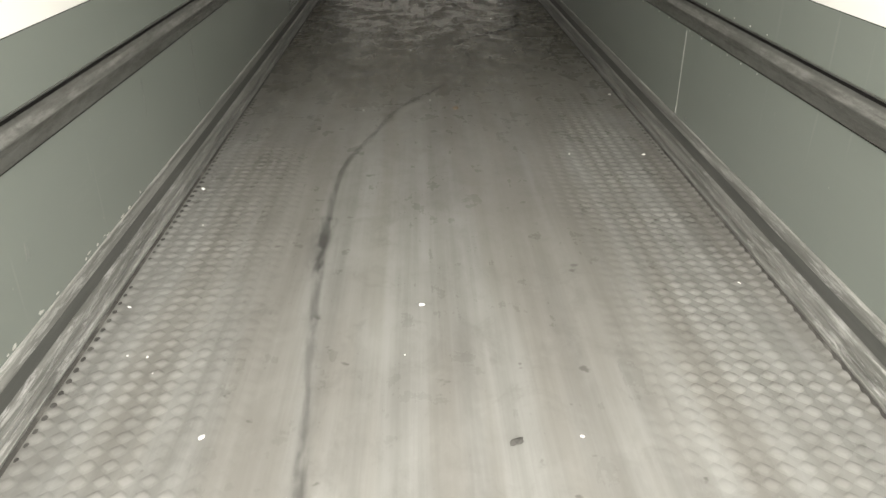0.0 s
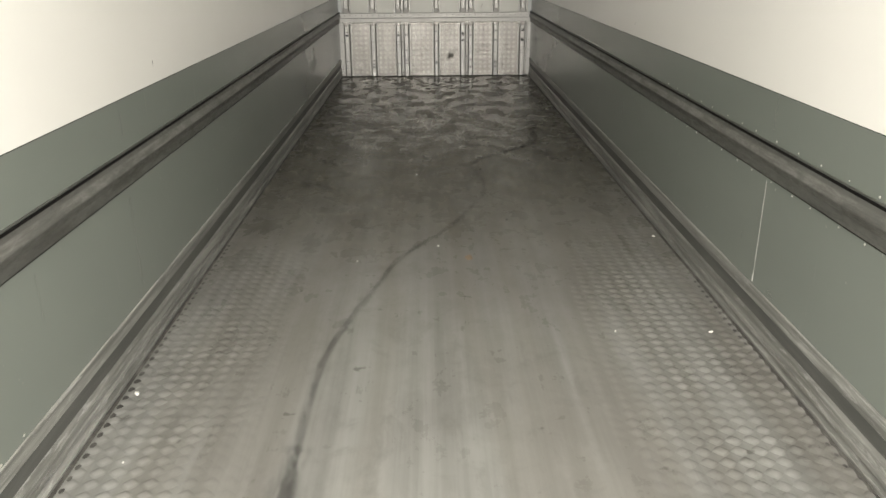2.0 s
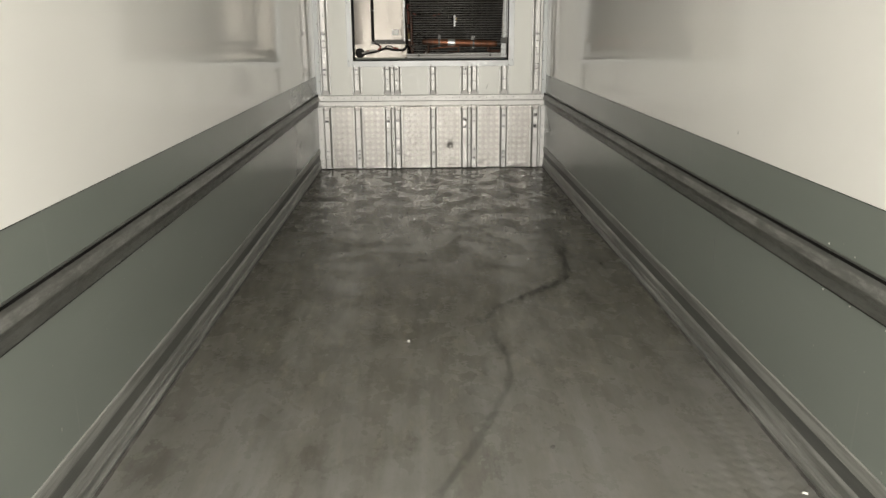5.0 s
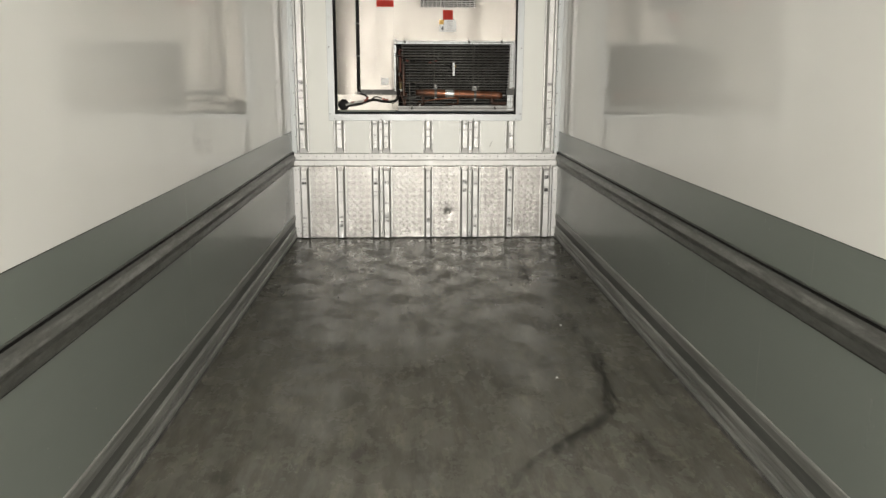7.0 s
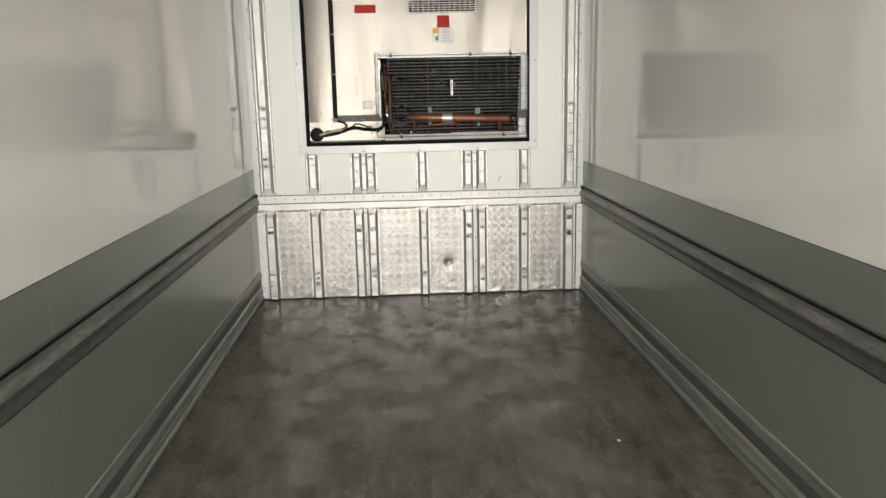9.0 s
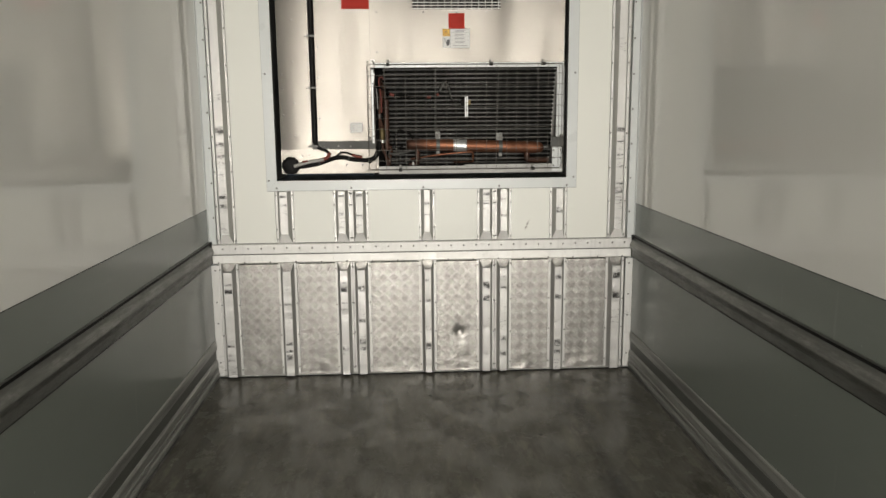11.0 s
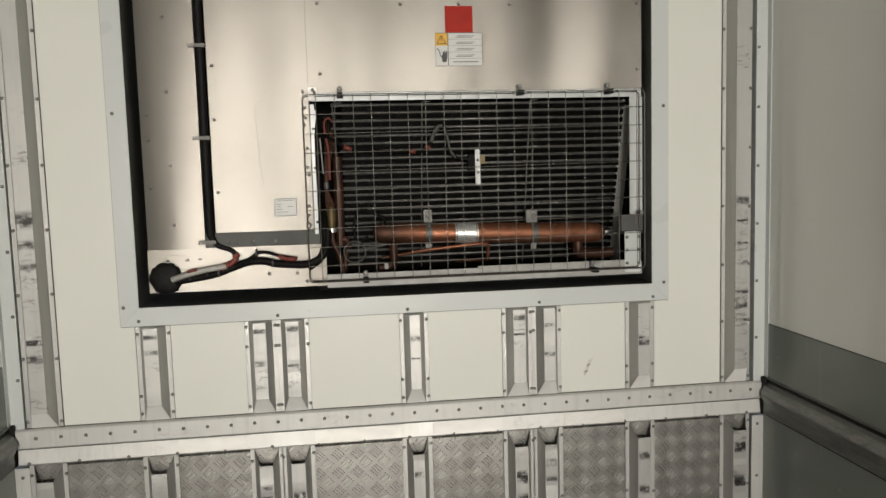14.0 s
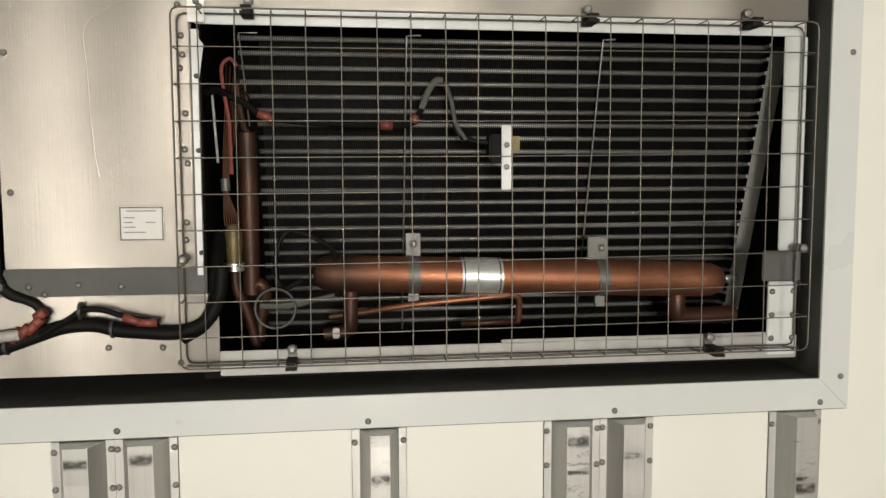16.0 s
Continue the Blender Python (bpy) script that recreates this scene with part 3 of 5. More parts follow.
for x0, x1, inner in ((-1.09, -0.862, OPEN_L - 0.03), (0.844, 1.083, OPEN_R + 0.03)):
    xs = (x0, inner) if x0 < 0 else (inner, x1)
    lower = (x0, x1)
    part("cream_panel", prism([(lower[0], 0.816), (lower[1], 0.816), (lower[1], 1.126), (xs[1], 1.126), (xs[1], ROOF - 0.004), (xs[0], ROOF - 0.004), (xs[0], 1.126), (lower[0], 1.126)] if x0 < 0 else
         [(lower[0], 0.816), (lower[1], 0.816), (lower[1], ROOF - 0.004), (xs[0], ROOF - 0.004), (xs[0], 1.126), (lower[0], 1.126)], "y", 0.0, 0.04), PANEL, front, "tall cream front panel")
part("cream_panel", box(OPEN_L - 0.03, OPEN_R + 0.03, 0.0, 0.04, OPEN_T + 0.02, ROOF - 0.004), PANEL, front)

# corner angles beside the side walls
for s in (-1, 1):
    part("corner_angle", prism([(s * HALF, 0.03), (s * HALF, -0.03), (s * (HALF - 0.003), -0.03), (s * (HALF - 0.003), -0.006), (s * 1.206, -0.006), (s * 1.206, 0.03)], "z", 0.816, ROOF - 0.002), TRIM, front, "white corner angle")
    for k in range(8):
        rivet(s * 1.215, 0.971 + 0.199 * k, -0.006)
    part("edge_strip", box(*sorted((s * (HALF - 0.001), s * 1.203)), -0.004, 0.04, 0.004, 0.69), STRIP, front, "dull aluminium edge strip")
    for z in (0.66, 0.47, 0.34, 0.1):
        rivet(s * 1.224, z, -0.004)

# horizontal cover strips
part("cover_strip", prism([(0.04, 0.754), (-0.012, 0.754), (-0.016, 0.758), (-0.016, 0.81), (-0.012, 0.816), (0.04, 0.816)], "x", -1.231, 1.231), STRIP, front, "riveted bright aluminium strip")
part("lower_strip", prism([(0.04, 0.7), (-0.007, 0.7), (-0.01, 0.704), (-0.003, 0.748), (0.02, 0.753), (0.04, 0.753)], "x", -1.231, 1.231), STRIP, front, "rubbed aluminium strip")
for x0, x1 in ((-0.748, -0.535), (-0.318, -0.04), (0.07, 0.305), (0.52, 0.73)):
    part("strip_insert", prism([(-0.0085, 0.703), (-0.0125, 0.705), (-0.0055, 0.7465), (-0.002, 0.7465)], "x", x0, x1), INSERT, front)
part("strip_dark_line", box(-HALF + 0.001, HALF - 0.001, -0.0046, 0.0, 0.8162, 0.8178), REVEAL, front, "thin dark joint over the strip")
# This dark bar paints the shadow line under the cover strip.
part("strip_dark_line", box(-HALF + 0.001, HALF - 0.001, -0.0048, 0.0, 0.749, 0.7538), REVEAL, front, "dark line painted for the shadow between the strips")
for k in range(33):
    rivet(-1.172 + 0.0738 * k, 0.788 + random.uniform(-0.001, 0.001), -0.016)
for k in range(17):
    rivet(-1.2 + 0.1487 * k, 0.7045 + random.uniform(-0.001, 0.001), -0.0095)

# tread plates, bruised towards the floor
DENTS = ((0.204, 0.256, 0.018, 0.026), (0.2, 0.3, 0.004, 0.016), (0.215, 0.205, 0.004, 0.016), (0.16, 0.11, 0.004, 0.02), (0.24, 0.1, 0.004, 0.02))


def tread_panel(x0, x1):
    bm = bmesh.new()
    across, up = 14, 48
    grid = []
    for j in range(up + 1):
        z = 0.012 + (0.69 - 0.012) * j / up
        row = []
        for i in range(across + 1):
            x = x0 + (x1 - x0) * i / across
            edge = min(1.0, 4 * min(i, across - i) / across)
            low = max(0.0, 1 - z / 0.2)
            y = 0.0012 * noise.noise((x * 9, 0.3, z * 9)) * edge + 0.0055 * low * edge * noise.noise((x * 24, 1.7, z * 24))
            for dx, dz, deep, wide in DENTS:
                y += deep * math.exp(-((x - dx) ** 2 + (z - dz) ** 2) / (2 * wide * wide * 0.35))
            if j == 0:
                y -= 0.006 * abs(noise.noise((x * 17, 5.0, 0)))
            row.append(bm.verts.new((x, y, z + (0.006 * noise.noise((x * 15, 2.0, 0)) if j == 0 else 0))))
        grid.append(row)
    for a, b in zip(grid, grid[1:]):
        for i in range(across):
            bm.faces.new((a[i], a[i + 1], b[i + 1], b[i])).smooth = True
    solid = bmesh.ops.extrude_face_region(bm, geom=list(bm.faces))
    for v in solid["geom"]:
        if isinstance(v, bmesh.types.BMVert):
            v.co.y = 0.038
    bmesh.ops.recalc_face_normals(bm, faces=bm.faces)
    return bm


low_edges = [e for x0, x1 in sorted((*SHORT, *TALL)) for e in (x0 - 0.002 - FLANGE, x1 + 0.002 + FLANGE)]
for x0, x1 in zip(low_edges[1::2], low_edges[2::2]):
    if x1 - x0 > 0.03:
        part("tread_plate", tread_panel(x0 + 0.001, x1 - 0.001), TREAD, front, "dented aluminium tread plate")
        for k in range(2):
            rivet(x0 + (x1 - x0) * (0.25 + 0.5 * k), 0.03 + random.uniform(0, 0.01), 0.002)
part("bottom_flashing", prism([(0.03, 0.001), (-0.012, 0.001), (-0.014, 0.006), (-0.004, 0.018), (0.03, 0.018)], "x", -HALF + 0.008, HALF - 0.008), GALV, front, "bent bright flashing at the floor")
part("floor_edge_line", prism([(0.02, LIFT + 0.0005), (-0.02, LIFT + 0.0005), (-0.0145, LIFT + 0.005), (0.02, LIFT + 0.005)], "x", -HALF + 0.008, HALF - 0.008), RUBBER, front)

# mitred trim round the opening, with its dark reveal
TW = 0.058
for name, outline in (("bottom_trim", [(OPEN_L - TW, OPEN_B - TW), (OPEN_R + TW, OPEN_B - TW), (OPEN_R, OPEN_B), (OPEN_L, OPEN_B)]),
                      ("top_trim", [(OPEN_L - TW, OPEN_T + TW), (OPEN_R + TW, OPEN_T + TW), (OPEN_R, OPEN_T), (OPEN_L, OPEN_T)]),
                      ("side_trim", [(OPEN_L - TW, OPEN_B - TW + 0.0006), (OPEN_L, OPEN_B + 0.0006), (OPEN_L, OPEN_T), (OPEN_L - TW, OPEN_T + TW)]),
                      ("side_trim", [(OPEN_R + TW, OPEN_B - TW + 0.0006), (OPEN_R, OPEN_B + 0.0006), (OPEN_R, OPEN_T), (OPEN_R + TW, OPEN_T + TW)])):
    part(name, prism(outline, "y", -0.005, 0.0004), TRIM, front, "white coated opening trim")
for x, z in ((-0.847, 1.136), (-0.89, 1.181), (0.838, 1.133), (0.877, 1.181), (-0.003, 1.132), (-0.885, 1.78), (0.876, 1.776), (0.882, 2.3), (-0.885, 2.3), (-0.42, 1.133), (0.44, 1.133)):
    rivet(x, z, -0.005)
# Dark strips stand in for the thin shadow line along the trim.
for x0, x1, z0, z1 in ((OPEN_L - TW, OPEN_R + TW, OPEN_B - TW - 0.0022, OPEN_B - TW - 0.0002), (OPEN_L - TW - 0.0016, OPEN_L - TW - 0.0002, OPEN_B - TW, OPEN_T + TW), (OPEN_R + TW + 0.0002, OPEN_R + TW + 0.0016, OPEN_B - TW, OPEN_T + TW)):
    part("trim_shadow_line", box(x0, x1, -0.0016, 0.0, z0, z1), REVEAL, front, "thin dark strip painted as the trim's shadow line")
rv = bmesh.new()
for x0, x1, z0, z1 in ((OPEN_L - 0.02, OPEN_R + 0.02, OPEN_B - 0.02, OPEN_B - 0.001), (OPEN_L - 0.02, OPEN_R + 0.02, OPEN_T + 0.001, OPEN_T + 0.02), (OPEN_L - 0.02, OPEN_L - 0.001, OPEN_B, OPEN_T), (OPEN_R + 0.001, OPEN_R + 0.02, OPEN_B, OPEN_T)):
    add_box(rv, x0, x1, 0.0006, 0.5, z0, z1)
part("reveal", rv, REVEAL, front, "dark grey rubber reveal")

# kick profiles along the floor and bump rails on the walls
KICK_LINE = ((-0.05, KICK_TOP - 0.003), (-0.002, KICK_TOP - 0.003), (-0.002, KICK_TOP), (0.003, KICK_TOP), (0.006, KICK_TOP - 0.005), (0.0075, 0.188), (-0.003, 0.184), (-0.005, 0.155), (-0.003, 0.124), (0.006, 0.12), (0.0095, 0.115), (0.01, 0.084), (0.0065, 0.0815), (0.0065, 0.0775), (0.0105, 0.075), (0.0105, 0.059), (0.004, 0.056), (0.004, 0.051), (0.0115, 0.047), (0.015, 0.04), (0.015, 0.028), (0.011, 0.019), (0.008, 0.0005), (-0.05, 0.0005))
RAIL_LINE = ((0.0, 0.833), (0.004, 0.833), (0.0055, 0.8305), (0.0045, 0.828), (0.001, 0.8255), (0.001, 0.813), (0.0055, 0.809), (0.013, 0.803), (0.0205, 0.79), (0.026, 0.776), (0.0265, 0.771), (0.0235, 0.765), (0.0125, 0.744), (0.0115, 0.738), (0.0115, 0.708), (0.0095, 0.704), (0.0, 0.704))
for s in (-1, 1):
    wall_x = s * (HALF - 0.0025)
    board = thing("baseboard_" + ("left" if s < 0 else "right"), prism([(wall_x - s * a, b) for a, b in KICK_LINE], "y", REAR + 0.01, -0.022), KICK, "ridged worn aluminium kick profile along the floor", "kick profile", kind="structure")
    part("end_block", box(*sorted((s * (HALF + 0.002), s * (HALF + 0.045))), -0.0218, 0.04, 0.001, 0.239), KICK, board)
    # Dark strip added in the recess to paint the groove's shade.
    part("groove_shade_strip", box(*sorted((wall_x + s * 0.0055, wall_x + s * 0.0015)), REAR + 0.01, -0.0225, 0.126, 0.182, 0.0012), GROOVE_SHADE, board, "dark strip added as shade in the groove")
    part("floor_edge_line", prism([(wall_x - s * 0.0085, LIFT + 0.0006), (wall_x - s * 0.0195, LIFT + 0.0006), (wall_x - s * 0.0165, LIFT + 0.003), (wall_x - s * 0.0095, LIFT + 0.0095)], "y", REAR + 0.01, -0.0225), GAP_SCRAP, board, "dark line along the floor edge")
    bead = [(wall_x - s * (0.0135 + 0.002 * noise.noise((s, k * 0.31, 1.0))), -0.03 - 0.1 * k, 0.034 + 0.005 * noise.noise((s, k * 0.4, 9.0))) for k in range(120)]
    part("sealant_bead", tube(bead, [0.0024 + 0.0028 * noise.noise((s * 3, k * 0.8, 2.0)) for k in range(120)], 6), BEAD, board, "uneven pale sealant bead")
    lip = [(wall_x - s * 0.002, -0.03 - 0.1 * k, KICK_TOP + 0.0015 + 0.0012 * noise.noise((s, k * 0.5, 3.0))) for k in range(120)]
    part("top_bead", tube(lip, [0.0032 + 0.0018 * noise.noise((s * 5, k * 0.7, 4.0)) for k in range(120)], 6), BEAD, board, "pale sealant bead along the top")
    rail = stand("bump_rail", (wall_x, -6.6, 0.7), "grey aluminium bump rail rubbed bare on the wall", "bump rail", "bump rails")
    part("rail_body", prism([(wall_x - s * a, b) for a, b in RAIL_LINE], "y", REAR + 0.01, -0.03), RAIL, rail)
    part("upper_dark_strip", prism([(wall_x - s * 0.0012, 0.8248), (wall_x - s * 0.003, 0.8235), (wall_x - s * 0.0032, 0.815), (wall_x - s * 0.0012, 0.8137)], "y", REAR + 0.01, -0.03), RUBBER, rail, "dark strip in the groove")
    part("lower_dark_strip", prism([(wall_x, 0.7035), (wall_x - s * 0.0065, 0.7035), (wall_x - s * 0.005, 0.6975), (wall_x, 0.6955)], "y", REAR + 0.01, -0.03), RUBBER, rail, "black strip under the rail")
    for z0, z1 in ((0.804, 0.832), (0.763, 0.79)):
        part("end_cap", box(*sorted((wall_x, wall_x - s * 0.014)), -0.0295, -0.007, z0, z1, 0.002), RUBBER, rail, "black rubber end cap")

# ---- cooling unit in the front wall's opening ----
UY = 0.055
unit = stand("cooling_unit", (0.0, 0.3, 1.2), "bright sheet-metal trailer cooling unit with a caged coil", "cooling unit")
CAV = (-0.275, 0.781, 1.25, 1.8135)
SHEET_T = 0.006


def sheet(name, x0, x1, z0, z1, label="", y=UY, mat=None):
    return part(name, box(x0, x1, y, y + SHEET_T, z0, z1, 0.0015), mat or SHEET, unit, label)


bow = [(-0.822 + 0.18 * k / 14, UY + 0.015 * (1 - k / 14) ** 2) for k in range(15)]
left_mesh = prism([(-0.822, UY + 0.03), *bow, (-0.642, UY + 0.03)], "z", 1.318, OPEN_T - 0.01)
for f in left_mesh.faces:
    f.smooth = abs(f.normal.y) > 0.9
left_panel = part("left_panel", left_mesh, SHEET, unit, "bowed bright sheet")
middle_panel = sheet("middle_panel", -0.607, -0.2955, 1.4005, OPEN_T - 0.01)
sheet("front_cover", -0.2945, 0.822, 1.84, OPEN_T - 0.01, "large screwed bright cover sheet", UY - 0.004)
lower_panel = sheet("lower_panel", -0.822, -0.259, 1.214, 1.3525)
sheet("cavity_head", CAV[0] - 0.012, 0.822, CAV[3], 1.8395, "pale head strip", UY, TRIM)
sheet("cavity_side", CAV[1], 0.826, 1.413, CAV[3] - 0.0005, "pale side strip", UY, TRIM)
sheet("corner_plate", 0.76, 0.817, 1.213, 1.354, "white lower corner plate", UY - 0.005, TRIM)
sheet("cavity_sill", -0.2585, 0.8225, 1.206, CAV[2], "dull sill strip", UY - 0.002, SILL)
sheet("sill_step", 0.244, 0.78, 1.2505, 1.256, "", UY - 0.001, SILL)
sheet("band", -0.64, CAV[0] - 0.002, 1.3535, 1.4, "dark grey foam band", UY - 0.002, REVEAL)
sheet("band", 0.75, 0.8265, 1.3545, 1.4125, "dark grey foam band", UY, REVEAL)
sheet("backing_plate", -0.8215, -0.6425, 1.32, 1.334, "", UY - 0.003)
jamb = part("jamb_strip", prism([(-0.2915, 1.386), (-0.2805, 1.386), (-0.2795, 1.52), (-0.2815, 1.6), (-0.2815, 1.7), (-0.279, 1.725), (-0.271, 1.778), (-0.2785, 1.788), (-0.279, 1.803), (-0.2915, 1.803)], "y", UY - 0.006, UY - 0.004), TRIM, unit, "ragged perforated bright strip")
part("jamb_gap", box(-0.2955, -0.2917, UY - 0.0015, UY - 0.0002, 1.4, 1.836), REVEAL, unit, "thin dark gap")
for k in range(26):
    part("perforation", box(-0.2813 + 0.0004 * (k % 2), -0.2793, UY - 0.0068, UY - 0.0061, 1.475 + 0.0078 * k, 1.4785 + 0.0078 * k), CAVITY, jamb)
for z in (1.725, 1.6, 1.425):
    part("push_rivet", lathe([(UY - 0.012, 0.002), (UY - 0.011, 0.0042), (UY - 0.006, 0.0045)], (-0.2835, 0, z), "y", 8), INK, jamb)
part("corner_bracket", box(-0.2955, -0.268, UY - 0.011, UY - 0.0065, 1.814, 1.856, 0.0008), INSERT, unit, "small dull corner bracket")
# Grey strip added to stand for the gleam on the casing.
part("casing_gleam", prism([(-0.267, 1.7), (-0.263, 1.7), (-0.256, 1.58), (-0.26, 1.58)], "y", 0.085, 0.09), STRAP, unit, "dull strip standing for a gleam on the casing")
part("edge_seal", tube([(-0.6245, UY - 0.004, OPEN_T - 0.02), (-0.6245, UY - 0.004, 1.9), (-0.6245, UY - 0.004, 1.5), (-0.6245, UY - 0.004, 1.44), (-0.623, UY - 0.004, 1.405), (-0.618, UY - 0.004, 1.383), (-0.6, UY - 0.006, 1.36), (-0.56, UY - 0.008, 1.343), (-0.542, UY - 0.006, 1.318)], [0.0135] * 5 + [0.011, 0.009, 0.008, 0.008], 10, 6), RUBBER, unit, "black rubber-covered tube")

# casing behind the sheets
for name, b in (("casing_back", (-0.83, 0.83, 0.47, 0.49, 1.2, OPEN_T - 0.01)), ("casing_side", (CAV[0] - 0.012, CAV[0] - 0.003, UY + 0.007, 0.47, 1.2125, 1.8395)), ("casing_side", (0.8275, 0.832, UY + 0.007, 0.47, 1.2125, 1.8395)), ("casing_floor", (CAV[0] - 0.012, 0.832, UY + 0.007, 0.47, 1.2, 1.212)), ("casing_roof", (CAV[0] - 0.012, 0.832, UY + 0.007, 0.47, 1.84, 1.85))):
    part(name, box(*b, 0.001), CAVITY, unit, "near-black lining carrying the coil space's shade")


def slant(x, z):
    """Depth of the leaning coil's face at a height: nearer at the top."""
    return 0.135 + (1.8 - z) * 0.3


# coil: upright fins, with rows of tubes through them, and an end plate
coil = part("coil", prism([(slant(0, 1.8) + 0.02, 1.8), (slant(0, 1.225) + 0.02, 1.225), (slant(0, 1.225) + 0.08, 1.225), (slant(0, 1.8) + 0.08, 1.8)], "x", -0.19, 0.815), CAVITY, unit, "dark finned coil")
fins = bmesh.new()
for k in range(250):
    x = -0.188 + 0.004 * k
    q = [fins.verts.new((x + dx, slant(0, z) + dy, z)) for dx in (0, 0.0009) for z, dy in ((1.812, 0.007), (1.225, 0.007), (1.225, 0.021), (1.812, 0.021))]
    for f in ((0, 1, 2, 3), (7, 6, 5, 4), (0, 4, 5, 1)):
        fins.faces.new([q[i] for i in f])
tagged(part("fin_pack", fins, FIN, coil, "close-set fins darkened for the coil space's shade"), kind="stuff")
for k in range(23):
    z = 1.8055 - 0.0251 * k
    y = slant(0, z) + 0.004
    part("coil_tube", tube([(-0.226 if k < 5 else -0.198, y, z), (0.816, y, z)], 0.0048, 8), COIL_TUBE, coil)
    if k % 2 == 0:
        part("return_bend", tube([(0.805, y, z), (0.823, y, z - 0.004), (0.826, y + 0.004, z - 0.0126), (0.823, y + 0.008, z - 0.021), (0.805, y + 0.008, z - 0.0251)], 0.0056, 8, 3), COIL_TUBE, coil)
end_plate = part("end_plate", prism([(slant(0, 1.79) - 0.024, 1.79), (slant(0, 1.235) - 0.024, 1.235), (slant(0, 1.235) + 0.006, 1.235), (slant(0, 1.79) + 0.006, 1.79)], "x", 0.8125, 0.816), SILL, coil, "leaning grey end plate")
part("end_flange", prism([(slant(0, 1.79) - 0.027, 1.79), (slant(0, 1.235) - 0.027, 1.235), (slant(0, 1.235) - 0.0245, 1.235), (slant(0, 1.79) - 0.0245, 1.79)], "x", 0.784, 0.816), SILL, coil, "leaning grey flange")
for k in range(23):
    z = 1.8055 - 0.0251 * k
    part("tube_collar", box(0.7795, 0.7835, slant(0, z) - 0.026, slant(0, z) - 0.002, z - 0.003, z + 0.003), GALV, coil)
for x, lean in ((0.079, 0.0), (0.452, 0.004)):
    part("coil_strut", tube([(x + 0.026, slant(0, 1.81) - 0.008, 1.814), (x, slant(0, 1.81) - 0.01, 1.812), (x, slant(0, 1.75) - 0.006, 1.74), (x + lean * 0.6, slant(0, 1.5) - 0.006, 1.5), (x + lean, slant(0, 1.24) - 0.006, 1.235)], 0.0017, 6), RIVET, coil, "thin bright wire")
part("coil_strut", tube([(-0.19, slant(0, 1.81) - 0.008, 1.813), (-0.222, slant(0, 1.81) - 0.01, 1.812), (-0.219, slant(0, 1.75) - 0.006, 1.76), (-0.212, slant(0, 1.66) - 0.006, 1.65)], 0.0015, 6), RIVET, coil, "thin bright wire")

# copper receiver across the coil, with its straps
RZ, RY = 1.3665, 0.165


def tilted(bm):
    """The receiver drops slightly towards its outlet end."""
    for v in bm.verts:
        v.co.z -= 0.034 * (v.co.x - 0.1)
    return bm


receiver = part("receiver", tilted(lathe([(-0.098, 0.008), (-0.094, 0.024), (-0.08, 0.033), (-0.06, 0.0355), (0.67, 0.0355), (0.70, 0.033), (0.718, 0.025), (0.727, 0.012), (0.729, 0.003)], (0.0, RY, RZ), "x", 28)), COPPER, unit, "dulled copper receiver cylinder")
for x, wide in ((0.092, 0.014), (0.466, 0.02)):
    part("strap", tilted(lathe([(-0.011, 0.0362), (-0.011, 0.0375), (0.011, 0.0375), (0.011, 0.0362)], (x, RY, RZ), "x", 28)), STRAP, receiver, "grey clamp strap")
    part("strap_ear", tilted(box(x - 2 * wide + 0.014, x + 0.014, RY - 0.003, RY + 0.004, RZ + 0.036, RZ + 0.08, 0.001)), STRAP, receiver, "bolted strap ear")
    part("bolt", tilted(lathe([(-0.009, 0.004), (-0.007, 0.0065), (-0.003, 0.0065), (-0.002, 0.009), (0.0, 0.009)], (x, RY - 0.003, RZ + 0.06), "y", 6)), RIVET, receiver)
    part("strap_tail", tilted(box(x - 0.01, x + 0.01, RY - 0.004, RY + 0.004, RZ - 0.058, RZ - 0.036, 0.001)), STRAP, receiver)
tag_plate = part("rating_sticker", tilted(lathe([(-0.04, 0.0358), (-0.04, 0.0364), (0.04, 0.0364), (0.04, 0.0358)], (0.224, RY, RZ), "x", 28)), SILVER_PAPER, receiver, "curved silver rating sticker")
for dx in (-0.035, 0.034):
    part("printed_edge", tilted(lathe([(-0.0012, 0.0364), (-0.0012, 0.0367), (0.0012, 0.0367), (0.0012, 0.0364)], (0.224 + dx, RY, RZ), "x", 28)), INK, tag_plate)
part("outlet_pipe", tube([(0.628, RY, RZ - 0.05), (0.628, RY, RZ - 0.076), (0.635, RY + 0.004, RZ - 0.092), (0.68, RY + 0.01, RZ - 0.096), (0.76, RY + 0.02, RZ - 0.096)], 0.018, 12, 4), OLD_COPPER, unit, "dark copper elbow")
part("receiver_stub", tube([(0.726, RY, RZ - 0.02), (0.765, RY + 0.02, RZ - 0.018)], 0.006, 8), GALV, unit)
part("slanting_pipe", tube([(-0.07, RY + 0.02, RZ - 0.082), (-0.01, RY + 0.01, RZ - 0.074), (0.085, RY - 0.01, RZ - 0.058), (0.244, RY - 0.014, RZ - 0.045), (0.288, RY - 0.008, RZ - 0.044), (0.302, RY, RZ - 0.055), (0.304, RY + 0.02, RZ - 0.1)], 0.0062, 10, 5), COPPER, unit, "thin copper pipe")
part("crease", tube([(-0.417, UY + 0.0002, 1.841), (-0.464, UY + 0.0002, 1.804), (-0.462, UY + 0.0002, 1.735), (-0.459, UY + 0.0002, 1.649), (-0.455, UY + 0.0002, 1.595), (-0.449, UY + 0.0002, 1.554)], 0.0008, 6, 3), SHEET, middle_panel, "sharp crease in the sheet")
